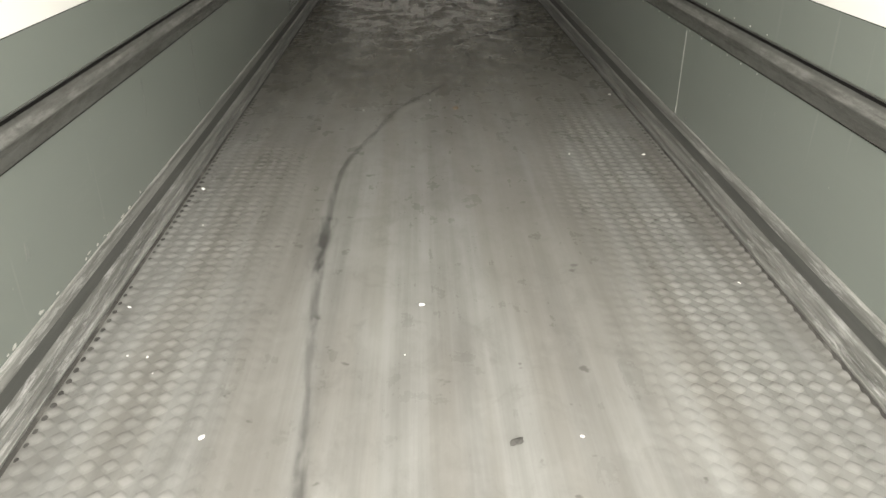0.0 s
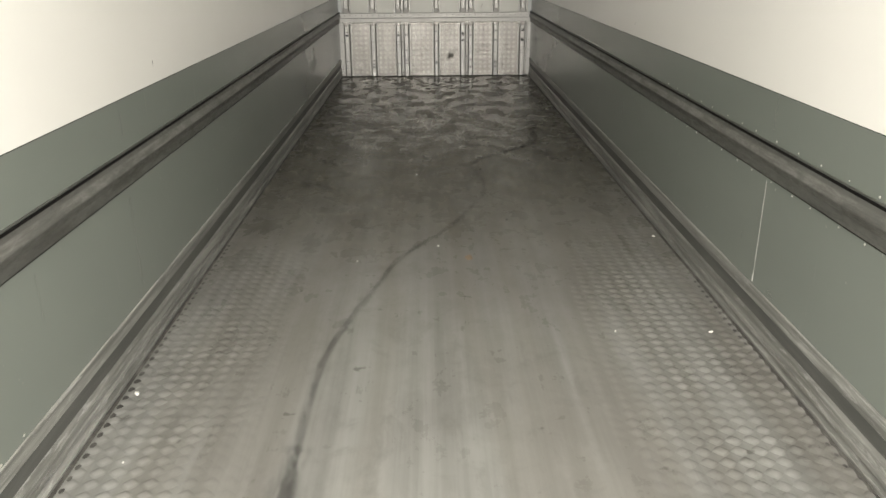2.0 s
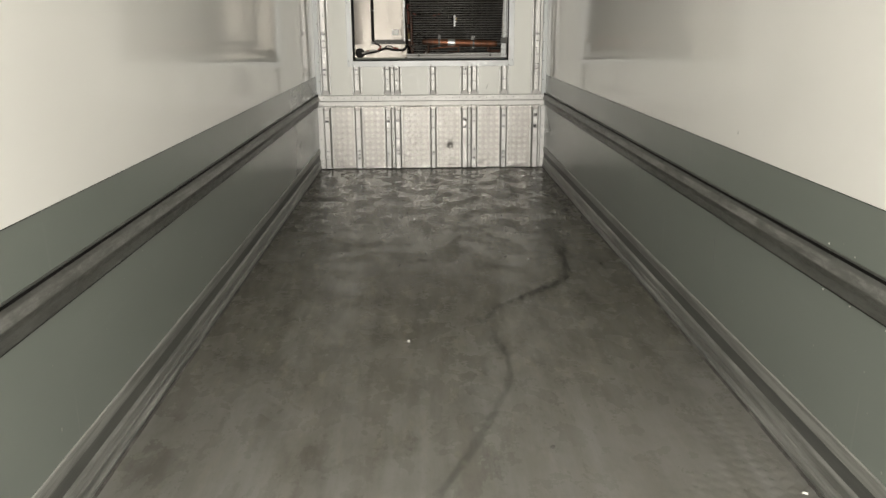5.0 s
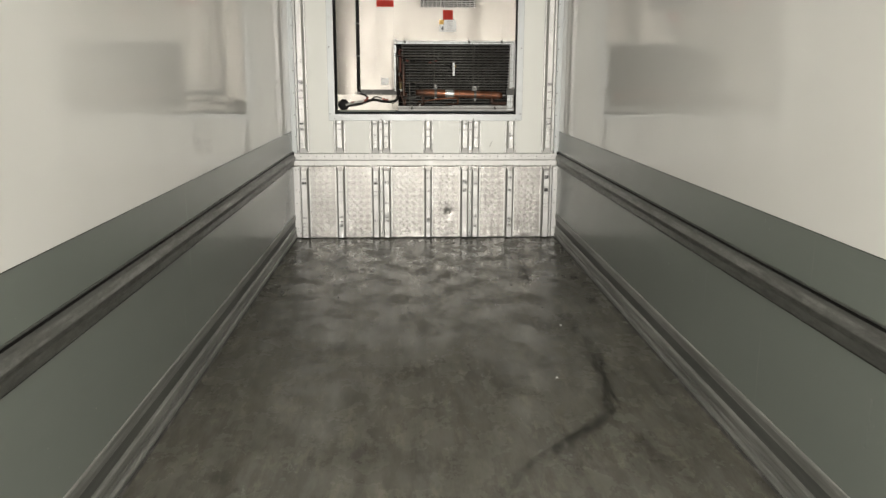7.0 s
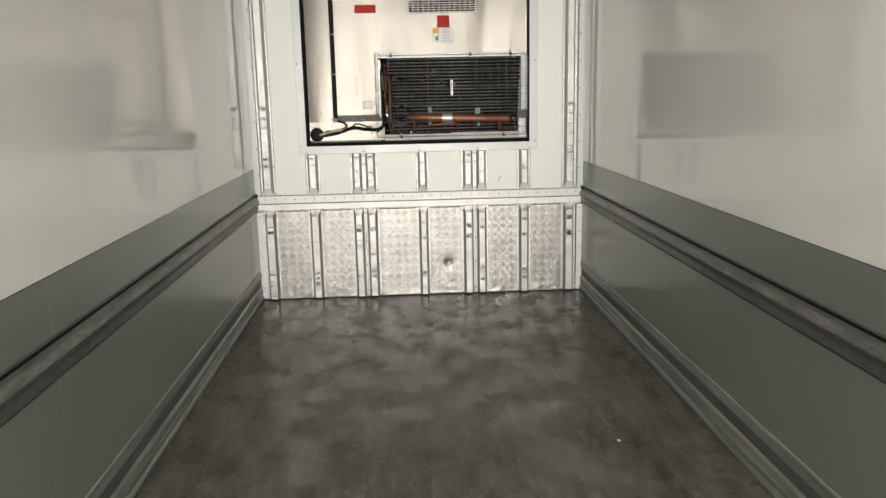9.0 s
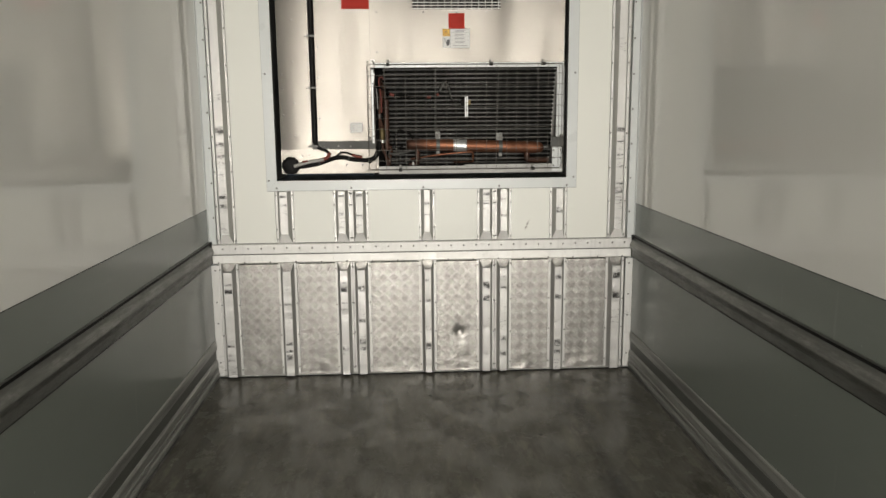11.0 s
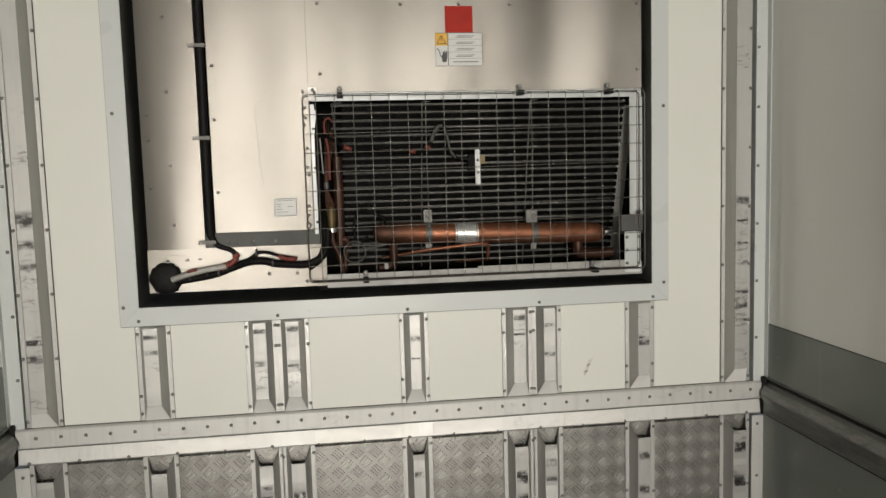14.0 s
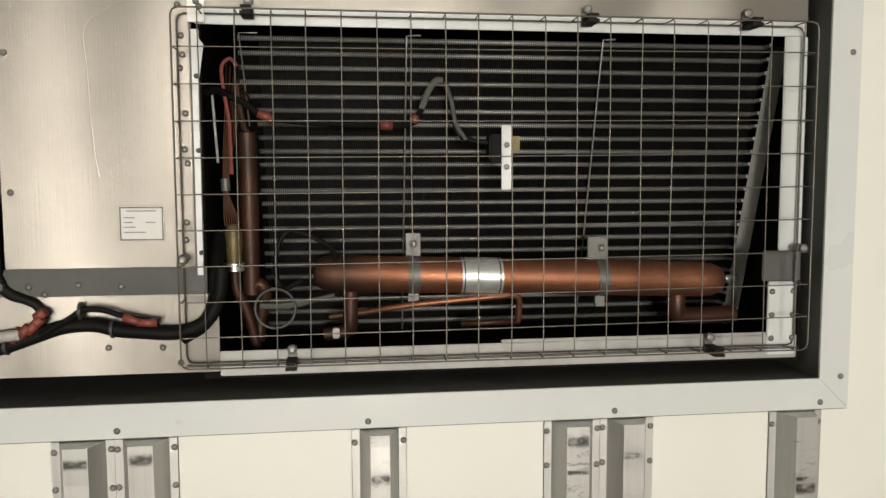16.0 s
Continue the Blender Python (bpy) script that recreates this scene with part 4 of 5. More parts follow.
part("drop_pipe", tube([(-0.029, RY + 0.006, RZ - 0.03), (-0.03, RY + 0.006, RZ - 0.085), (-0.034, RY + 0.014, RZ - 0.108), (-0.08, RY + 0.02, RZ - 0.118)], 0.0145, 10, 4), OLD_COPPER, unit, "dark copper pipe")
part("pipe_tag", box(-0.064, -0.051, RY - 0.02, RY - 0.006, RZ - 0.118, RZ - 0.098, 0.002), WHITE_WIRE, unit)
part("floor_pipe", tube([(0.19, RY + 0.03, 1.262), (0.31, RY + 0.03, 1.264)], 0.006, 8), OLD_COPPER, unit)

# pipework and wiring at the coil's end
header = part("header_pipe", tube([(-0.21, 0.13, 1.34), (-0.21, 0.128, 1.42), (-0.211, 0.124, 1.62), (-0.213, 0.12, 1.632)], [0.015, 0.0165, 0.0165, 0.008], 12, 4), OLD_COPPER, unit, "dark copper header")
part("pipe_bend", tube([(-0.21, 0.13, 1.35), (-0.195, 0.125, 1.36), (-0.185, 0.13, 1.34), (-0.193, 0.14, 1.31), (-0.201, 0.145, 1.25)], 0.011, 10, 4), OLD_COPPER, unit)
part("supply_pipe", tube([(-0.213, 0.12, 1.63), (-0.223, 0.118, 1.68), (-0.228, 0.115, 1.72)], 0.006, 8, 3), OLD_COPPER, unit)
for k in range(7):
    a = 0.0042 * (k - 3)
    part("capillary", tube([(-0.24 + a * 0.9, 0.112, 1.466), (-0.241 + a, 0.112, 1.48), (-0.247 + 0.5 * a, 0.112, 1.51), (-0.25 + 0.3 * a, 0.114, 1.54), (-0.245 + 0.6 * a, 0.118, 1.6), (-0.233 + 1.2 * a, 0.13, 1.7), (-0.228 + 1.6 * a, 0.15, 1.77 - 0.012 * k)], 0.0017, 6, 4), COPPER, unit)
part("capillary_sleeve", tube([(-0.2495, 0.113, 1.53), (-0.2505, 0.114, 1.552)], 0.0085, 10), STRAP, unit, "grey tape round the capillaries")
part("distributor", lathe([(1.4, 0.009), (1.402, 0.014), (1.42, 0.015), (1.43, 0.0165), (1.455, 0.0165), (1.47, 0.009)], (-0.238, 0.112, 0), "z", 14), BRASS, unit, "brass valve with yellowed cap")
part("valve_collar", lathe([(1.384, 0.012), (1.386, 0.018), (1.4, 0.018), (1.402, 0.012)], (-0.238, 0.112, 0), "z", 14), GALV, unit)
part("valve_pipe", tube([(-0.238, 0.112, 1.39), (-0.235, 0.114, 1.35), (-0.218, 0.12, 1.31), (-0.203, 0.13, 1.24)], 0.009, 10, 4), OLD_COPPER, unit)
part("red_wire", tube([(-0.237, 0.1, 1.56), (-0.239, 0.098, 1.65), (-0.247, 0.096, 1.71), (-0.249, 0.096, 1.748), (-0.235, 0.096, 1.762), (-0.223, 0.1, 1.75)], 0.0035, 8, 5), RED_TAPE, unit, "faded red wire")
part("wire_loop", tube([(-0.118, 0.12, 1.365), (-0.153, 0.112, 1.352), (-0.165, 0.11, 1.39), (-0.159, 0.11, 1.43), (-0.143, 0.11, 1.455), (-0.123, 0.11, 1.456), (-0.07, 0.118, 1.43), (-0.055, 0.13, 1.4)], 0.0048, 8, 5), CABLE, unit, "looped pipe")
part("pipe_ring", tube([(-0.165 + 0.036 * math.cos(a), 0.09, 1.318 + 0.036 * math.sin(a)) for a in (2 * math.pi * k / 24 for k in range(25))], 0.0024, 8), REVEAL, unit, "ring of bent tube")
part("valve_stem", tube([(-0.193, 0.1, 1.322), (-0.143, 0.1, 1.322), (-0.06, 0.12, 1.336)], [0.006, 0.0075, 0.004], 8, 3), REVEAL, unit)
part("black_hose", tube([(-0.262, UY + 0.06, 1.45), (-0.263, UY + 0.03, 1.42), (-0.262, UY + 0.005, 1.39), (-0.264, UY - 0.008, 1.34), (-0.283, UY - 0.012, 1.302), (-0.32, UY - 0.014, 1.278)], 0.0125, 12, 6), CABLE, unit, "thick black wiring sleeve")
part("hose_branch", tube([(-0.272, UY + 0.012, 1.7), (-0.258, 0.085, 1.706), (-0.24, 0.1, 1.7)], 0.007, 8, 4), CABLE, unit)
part("sensor_lead", tube([(-0.245, 0.1, 1.702), (-0.21, 0.1, 1.684), (-0.186, 0.1, 1.666), (-0.166, 0.1, 1.658), (-0.06, 0.1, 1.65), (0.028, 0.1, 1.648), (0.07, 0.1, 1.648), (0.09, 0.1, 1.656), (0.107, 0.1, 1.685), (0.117, 0.1, 1.712), (0.131, 0.1, 1.729), (0.146, 0.1, 1.727), (0.155, 0.1, 1.706), (0.163, 0.1, 1.668), (0.17, 0.1, 1.636), (0.195, 0.1, 1.622), (0.24, 0.095, 1.616)], 0.0055, 8, 4), CABLE, unit, "black sensor lead with red tape")
part("lead_sleeve", tube([(0.103, 0.098, 1.678), (0.115, 0.098, 1.708), (0.129, 0.098, 1.728), (0.142, 0.098, 1.729)], 0.0064, 8, 4), STRAP, unit, "grey braided sleeve")
part("twisted_lead", tube([(0.146, 0.094, 1.726), (0.158, 0.094, 1.69), (0.166, 0.094, 1.65), (0.185, 0.094, 1.622)], 0.004, 8, 4), REVEAL, unit, "dull lead beside the loop")
for a, b in (((-0.188, 0.098, 1.668), (-0.163, 0.098, 1.657)), ((0.028, 0.098, 1.648), (0.05, 0.098, 1.647)), ((0.086, 0.098, 1.654), (0.095, 0.098, 1.664))):
    part("red_tape", tube([a, b], 0.0085, 8), RED_TAPE, unit)
bracket = part("sensor_bracket", box(0.247, 0.265, 0.072, 0.076, 1.531, 1.648, 0.001), TRIM, unit, "pale metal sensor bracket")
for z in (1.612, 1.572):
    part("bolt", lathe([(-0.004, 0.0025), (-0.003, 0.0055), (0.0, 0.0055)], (0.256, 0.072, z), "y", 8), RIVET, bracket)
part("bracket_tab", box(0.265, 0.281, 0.073, 0.077, 1.6, 1.628, 0.001), BRASS, bracket)
part("sensor", box(0.225, 0.253, 0.0765, 0.11, 1.58, 1.632, 0.004), CABLE, bracket)

# wire guard
guard = stand("wire_guard", (0.25, 0.02, 1.225), "bright welded wire guard over the coil", "wire guard")
GX0, GX1, GZ0, GZ1, GF, GB = -0.314, 0.8115, 1.232, 1.829, 0.0, 0.047
R = 0.0011
corner = [(GX0, GF, GZ0), (GX1, GF, GZ0), (GX1, GF, GZ1), (GX0, GF, GZ1)]


def rim(y, r):
    c = 0.012
    pts = []
    for x, z, ax, az in ((GX0, GZ0, 1, 1), (GX1, GZ0, -1, 1), (GX1, GZ1, -1, -1), (GX0, GZ1, 1, -1)):
        pair = [(x + ax * c, y, z), (x + ax * c * 0.3, y, z + az * c * 0.3), (x, y, z + az * c)]
        pts += pair if (ax * az < 0) else pair[::-1]
    return tube(pts + [pts[0]], r, 6)


part("front_rim", rim(GF, 0.0015), WIRE, guard)
part("back_rim", rim(GB, 0.0015), WIRE, guard)
NX, NZ = 19, 10
for k in range(NX):
    x = -0.2715 + 0.058 * k + 0.003 * max(0, k - 14) + random.uniform(-0.001, 0.001)
    wob = [random.uniform(-0.0015, 0.0015) for _ in range(4)]
    part("upright_wire", tube([(x, GB, GZ1 - 0.001), (x, GF + 0.004, GZ1 - 0.001), (x, GF, GZ1 - 0.005), (x + wob[0], GF, 1.65), (x + wob[1], GF, 1.45), (x, GF, GZ0 + 0.005), (x, GF + 0.004, GZ0 + 0.001), (x, GB, GZ0 + 0.001)], R, 6), WIRE, guard)
for k in range(1, NZ):
    za, zb = 1.827 - 0.0603 * k, 1.8355 - 0.0602 * k
    part("cross_wire", tube([(GX0 + 0.001, GB, za), (GX0 + 0.001, GF + 0.006, za), (GX0 + 0.005, GF + 0.003, za), (0.25, GF + 0.003, 0.5 * (za + zb) - 0.001), (GX1 - 0.005, GF + 0.003, zb), (GX1 - 0.001, GF + 0.006, zb), (GX1 - 0.001, GB, zb)], R, 6), WIRE, guard)
for y in (0.024, 0.035):
    part("return_wire", tube([(GX0 + 0.002, y, GZ0 - 0.001), (GX1 - 0.002, y, GZ0 - 0.001)], R, 6), WIRE, guard)
for x, z, up in ((-0.195, GZ1, 1), (0.395, GZ1, 1), (0.697, GZ1, 1), (-0.133, GZ0, 1), (0.641, GZ0, 1)):
    bm = bmesh.new()
    for wide, z0, z1 in ((0.0095, -0.0085, -0.003), (0.005, -0.0032, 0.0022), (0.0085, 0.002, 0.0065)):
        add_box(bm, x - wide, x + wide, 0.0, 0.046, z + z0, z + z1)
    clip = part("clip", bm, RUBBER, guard, "black wire clip")
    part("clip_plate", box(x - 0.008, x + 0.008, 0.0465, 0.0505, z - 0.008, z + 0.026, 0.001), STRAP, clip)
    part("clip_bolt", lathe([(0.034, 0.004), (0.036, 0.008), (0.044, 0.0085), (0.0445, 0.0085)], (x, 0, z + 0.021), "y", 10), RIVET, clip)
for z in (1.416,):
    part("guard_fixing", lathe([(0.008, 0.004), (0.01, 0.0075), (0.014, 0.0085), (0.03, 0.0085)], (GX0 + 0.004, 0, z), "y", 12), RIVET, guard)
    part("guard_fixing", lathe([(0.008, 0.004), (0.01, 0.0075), (0.014, 0.0085), (0.03, 0.0085)], (GX1 - 0.006, 0, z + 0.004), "y", 12), RIVET, guard)

# screws on the unit's sheets
for x, z in ((-0.255, 1.9), (0.806, 1.905), (-0.255, 2.12), (0.806, 2.12), (-0.255, 2.32), (0.806, 2.32)):
    piece("screw", RIVETS, unit, pose(x, UY - 0.004, z))
for x, z in ((-0.592, 1.93), (-0.592, 1.76), (-0.592, 1.53), (-0.592, 2.2), (-0.735, 1.62), (-0.735, 1.85), (-0.735, 2.08), (-0.735, 1.43), (-0.8, 1.55), (-0.8, 1.7), (-0.8, 1.78), (-0.66, 1.32), (-0.355, 1.26), (-0.325, 1.232), (-0.76, 1.318), (-0.7, 1.318), (-0.805, 1.3), (-0.445, 1.262)):
    piece("screw", RIVETS, unit, pose(x, UY + (0.006 if x < -0.79 else 0.0), z))
for x, z in ((-0.309, 1.793), (-0.307, 1.761), (-0.312, 1.739), (-0.305, 1.663), (-0.308, 1.602), (-0.304, 1.578), (-0.308, 1.477), (-0.31, 1.447)):
    piece("screw", RIVETS, unit, pose(x, UY, z))
for x, z in ((-0.281, 1.848), (-0.276, 1.84), (-0.313, 1.844)):
    piece("screw", RIVETS, unit, pose(x, UY - (0.011 if x > -0.3 else 0.0), z))
for x, z in ((0.768, 1.335), (0.81, 1.335), (0.768, 1.29), (0.81, 1.29), (0.768, 1.245), (0.81, 1.245)):
    piece("screw", RIVETS, unit, pose(x, UY - 0.005, z))
for x, z in ((-0.57, 1.37), (-0.49, 1.372), (-0.545, 1.357), (-0.42, 1.368)):
    piece("screw", RIVETS, unit, pose(x, UY - 0.002, z))
for z in (1.99, 1.703, 1.372):
    clip = part("tube_clip", box(-0.652, -0.606, UY - 0.019, UY - 0.0005, z - 0.006, z + 0.006, 0.002), STRAP, unit, "dull tube clip")
    part("clip_bolt", lathe([(-0.01, 0.003), (-0.008, 0.0065), (0.0, 0.0065)], (-0.656, UY - 0.004, z), "y", 8), RIVET, clip)

# slotted vent above the stickers
VX0, VX1, VZ0, VZ1 = -0.05, 0.45, 2.134, 2.33
vent = stand("vent_grille", (0.2, UY, VZ0), "bright slotted air vent above the stickers", "vent")
part("vent_backing", box(VX0, VX1, UY - 0.0046, UY - 0.0042, VZ0, VZ1), CAVITY, vent, "dark vent opening")
for k in range(13):
    x = VX0 + (VX1 - VX0) * (k + 0.75) / 13
    part("vent_bar", box(x - 0.0014, x + 0.0014, UY - 0.0085, UY - 0.0047, VZ0, VZ1), INSERT, vent)
for k in range(12):
    z = VZ0 + 0.004 + (VZ1 - VZ0) * k / 12
    part("cross_bar", box(VX0 - 0.001, VX1 + 0.001, UY - 0.0105, UY - 0.0086, z - 0.0017, z + 0.0017), INSERT, vent)
for x, z in ((-0.07, 2.175), (0.475, 2.175), (0.01, 2.118), (0.2, 2.118), (0.37, 2.118)):
    piece("screw", RIVETS, vent, pose(x, UY - 0.004, z))

# stickers
SY = UY - 0.004
red = stand("red_sticker", (0.2, SY, 2.023), "plain red square sticker", "sticker")
part("sheet", box(0.154, 0.2455, SY - 0.0012, SY - 0.0001, 2.0275, 2.112), RED, red)
tape = stand("red_sticker", (-0.36, UY, 2.137), "long red sticker on bright sheet", "sticker")
part("sheet", box(-0.45, -0.279, UY - 0.0012, UY - 0.0001, 2.137, 2.196), RED, tape)
small = stand("notice_label", (-0.375, UY, 1.445), "small white printed label on bright sheet", "label")
part("sheet", box(-0.4195, -0.3465, UY - 0.0012, UY - 0.0001, 1.4465, 1.505), LABEL_GREY, small)
for x0, x1, z0, z1 in ((-0.419, -0.347, 1.447, 1.4492), (-0.419, -0.347, 1.5023, 1.5045), (-0.419, -0.4168, 1.4492, 1.5023), (-0.3492, -0.347, 1.4492, 1.5023)):
    part("border", box(x0, x1, UY - 0.0018, UY - 0.0013, z0, z1), INK, small)
for x0, x1, z in ((-0.408, -0.358, 1.4975), (-0.412, -0.394, 1.486), (-0.412, -0.397, 1.478), (-0.376, -0.36, 1.478), (-0.412, -0.393, 1.47), (-0.412, -0.376, 1.461)):
    part("print_bar", box(x0, x1, UY - 0.0018, UY - 0.0013, z - 0.001, z + 0.001), INK_GREY, small)
warn = stand("warning_label", (0.2, SY, 1.92), "white and amber warning label with printed lines", "label")
WX0, WX1, WZ0, WZ1 = 0.1195, 0.2765, 1.9195, 2.0265
part("sheet", box(WX0, WX1, SY - 0.0012, SY - 0.0001, WZ0, WZ1), LABEL_GREY, warn)
part("amber_field", box(WX0 + 0.0015, WX0 + 0.041, SY - 0.0018, SY - 0.0013, WZ1 - 0.041, WZ1 - 0.0015), YELLOW, warn)
for x0, x1, z0, z1 in ((WX0, WX1, WZ0, WZ0 + 0.0014), (WX0, WX1, WZ1 - 0.0014, WZ1), (WX0, WX0 + 0.0014, WZ0 + 0.0014, WZ1 - 0.0014), (WX1 - 0.0014, WX1, WZ0 + 0.0014, WZ1 - 0.0014), (WX0 + 0.0412, WX0 + 0.0436, WZ0 + 0.0014, WZ1 - 0.0014)):
    part("border", box(x0, x1, SY - 0.0018, SY - 0.0013, z0, z1), INK, warn)
cx, cz = WX0 + 0.021, WZ1 - 0.024
for a, b in (((-0.015, -0.011), (0, 0.015)), ((0, 0.015), (0.015, -0.011)), ((0.015, -0.011), (-0.015, -0.011))):
    part("triangle_side", tube([(cx + a[0], SY - 0.002, cz + a[1]), (cx + b[0], SY - 0.002, cz + b[1])], 0.0011, 5), INK, warn)
part("exclamation", box(cx - 0.001, cx + 0.001, SY - 0.0024, SY - 0.0019, cz - 0.003, cz + 0.007), RED, warn)
for k in range(5):
    z = WZ1 - 0.012 - 0.0205 * k
    part("print_bar", box(0.2 - 0.012, 0.2 + 0.042, SY - 0.0018, SY - 0.0013, z - 0.0035, z - 0.001) if k < 4 else box(0.178, 0.262, SY - 0.0018, SY - 0.0013, z - 0.001, z + 0.0025), INK_GREY, warn)
    if k < 4:
        part("print_bar", box(0.192, 0.25, SY - 0.0018, SY - 0.0013, z + 0.0012, z + 0.0034), INK_GREY, warn)
        part("rule", box(WX0 + 0.0445, WX1 - 0.002, SY - 0.0018, SY - 0.0013, z - 0.0095, z - 0.0085), INK_GREY, warn)
part("pictogram", prism([(0.142, 1.933), (0.156, 1.933), (0.159, 1.948), (0.1595, 1.962), (0.157, 1.971), (0.1535, 1.962), (0.151, 1.973), (0.148, 1.962), (0.145, 1.969), (0.143, 1.955), (0.1385, 1.952), (0.1415, 1.944)], "y", SY - 0.0018, SY - 0.0013), INK, warn)
part("pictogram_bolt", tube([(0.126, SY - 0.002, 1.976), (0.131, SY - 0.002, 1.971), (0.134, SY - 0.002, 1.963), (0.136, SY - 0.002, 1.953), (0.141, SY - 0.002, 1.948)], 0.0014, 5), INK, warn)

# grommet and wiring loom across the lower sheet
grommet = stand("cable_grommet", (-0.768, UY, 1.262), "lumpy black sealing grommet round the loom", "grommet")
gb = bmesh.new()
rings = []
for s, r in ((0.0, 0.049), (-0.008, 0.051), (-0.016, 0.046), (-0.022, 0.034), (-0.024, 0.012)):
    rings.append([gb.verts.new((-0.768 + r * (1 + 0.14 * noise.noise((math.cos(a) * 3.1, math.sin(a) * 3.1, 3)) + 0.05 * noise.noise((math.cos(a) * 9, math.sin(a) * 9, 6))) * math.cos(a), UY + s + 0.004 * noise.noise((math.cos(a) * 3, math.sin(a) * 3, r * 90)), 1.262 + r * (1 + 0.14 * noise.noise((math.cos(a) * 3.1, math.sin(a) * 3.1, 3)) + 0.05 * noise.noise((math.cos(a) * 9, math.sin(a) * 9, 6))) * math.sin(a))) for a in (2 * math.pi * k / 36 for k in range(36))])
for a, b in zip(rings, rings[1:]):
    for k in range(36):
        gb.faces.new((a[k], a[(k + 1) % 36], b[(k + 1) % 36], b[k])).smooth = True
gb.faces.new(rings[-1])
bmesh.ops.recalc_face_normals(gb, faces=gb.faces)
part("seal", gb, RUBBER, grommet)
loom = stand("wiring_loom", (-0.5, UY, 1.277), "black wiring loom with red tape and white sleeve", "wiring")
LY = UY - 0.02
part("main_sleeve", tube([(-0.735, LY - 0.008, 1.254), (-0.7, LY, 1.257), (-0.62, LY, 1.269), (-0.56, LY, 1.288), (-0.51, LY, 1.304), (-0.46, LY, 1.306), (-0.42, LY, 1.296), (-0.37, LY, 1.291), (-0.33, LY, 1.289), (-0.295, LY, 1.297), (-0.27, LY, 1.317), (-0.255, LY + 0.005, 1.352), (-0.25, LY + 0.012, 1.397)], 0.0125, 12, 5), CABLE, loom)
part("upper_branch", tube([(-0.545, LY + 0.006, 1.325), (-0.55, LY, 1.312), (-0.56, LY - 0.004, 1.297), (-0.575, LY, 1.286)], 0.009, 10, 4), CABLE, loom)
part("thin_branch", tube([(-0.545, LY - 0.012, 1.292), (-0.5, LY - 0.013, 1.317), (-0.475, LY - 0.014, 1.333), (-0.445, LY - 0.014, 1.334), (-0.41, LY - 0.012, 1.322), (-0.37, LY - 0.012, 1.313), (-0.352, LY - 0.01, 1.311)], 0.0052, 8, 5), CABLE, loom)
part("white_sleeve", tube([(-0.745, LY - 0.016, 1.259), (-0.7, LY - 0.015, 1.273), (-0.63, LY - 0.013, 1.288), (-0.575, LY - 0.012, 1.295)], 0.0095, 10, 4), WHITE_WIRE, loom, "white corrugated sleeve")
tp = bmesh.new()
for k, (x, z) in enumerate(((-0.583, 1.295), (-0.57, 1.3), (-0.557, 1.305), (-0.548, 1.313), (-0.543, 1.325))):
    tube([(x - 0.008, LY - 0.008, z - 0.012 + 0.002 * k), (x + 0.008, LY - 0.009, z + 0.008)], 0.0085, 8, into=tp)
part("red_tape", tp, RED_TAPE, loom, "faded red tape")
for a, b in (((-0.41, 1.32), (-0.38, 1.31)), ((-0.388, 1.311), (-0.355, 1.309))):
    part("red_tape", tube([(a[0], LY - 0.013, a[1]), (b[0], LY - 0.013, b[1])], 0.0075, 8), RED_TAPE, loom)
part("red_tape", tube([(-0.695, LY - 0.02, 1.283), (-0.665, LY - 0.02, 1.289)], 0.0055, 8), RED_TAPE, loom)
for x, z in ((-0.69, 1.269), (-0.636, 1.281), (-0.48, 1.331), (-0.43, 1.299), (-0.6, 1.275)):
    part("cable_tie", lathe([(-0.0025, 0.0135), (-0.0025, 0.0155), (0.0025, 0.0155), (0.0025, 0.0135)], (x, LY - 0.004, z), "x", 12), INK, loom)

# ---- the floor's surface: raised studs along both sides, worn away in the middle and towards the front ----
def stud_field():
    verts, faces = [], []
    ring = [((1.0, 0.8)[k % 2] * math.cos(2 * math.pi * k / 8), (1.0, 0.8)[k % 2] * math.sin(2 * math.pi * k / 8)) for k in range(8)]
    for row in range(117):
        y = -12.06 + 0.059 * row
        for col in range(40):
            x = -1.2 + 0.0613 * col if col < 20 else 0.0575 + 0.0613 * (col - 20)
            side = min(1.0, max(0.0, (abs(x + 0.2 * noise.noise((x * 0.6, y * 0.7, 4.0))) - 0.5) / 0.42))
            front_fade = min(1.0, max(0.0, (-5.6 - y + 0.5 * noise.noise((x * 2, y, 0.0)) - (0.6 if x < 0 else 0.0)) / 1.7))
            h = 0.0042 * side * front_fade * (0.75 + 0.5 * noise.noise((x * 4, y * 4, 7.0)))
            if h > 0.0007:
                jx, jy = x + random.uniform(-0.0015, 0.0015), y + random.uniform(-0.0015, 0.0015)
                n = len(verts)
                for r, z in ((0.0305, 0.0001), (0.026, h * 0.3), (0.018, h * 0.82), (0.009, h)):
                    verts.extend((jx + r * c, jy + r * s, z) for c, s in ring)
                for a in (0, 8, 16):
                    faces.extend((n + a + k, n + a + (k + 1) % 8, n + a + 8 + (k + 1) % 8, n + a + 8 + k) for k in range(8))
                faces.append(tuple(n + 24 + k for k in range(8)))
    data = bpy.data.meshes.new("anti_slip_studs")
    data.from_pydata(verts, [], faces)
    data.polygons.foreach_set("use_smooth", [True] * len(faces))
    data.materials.append(STUDS)
    ob = new("anti_slip_studs", data)
    ob.parent = floor
    return tagged(ob, "worn raised anti-slip studs", kind="stuff")


stud_field()


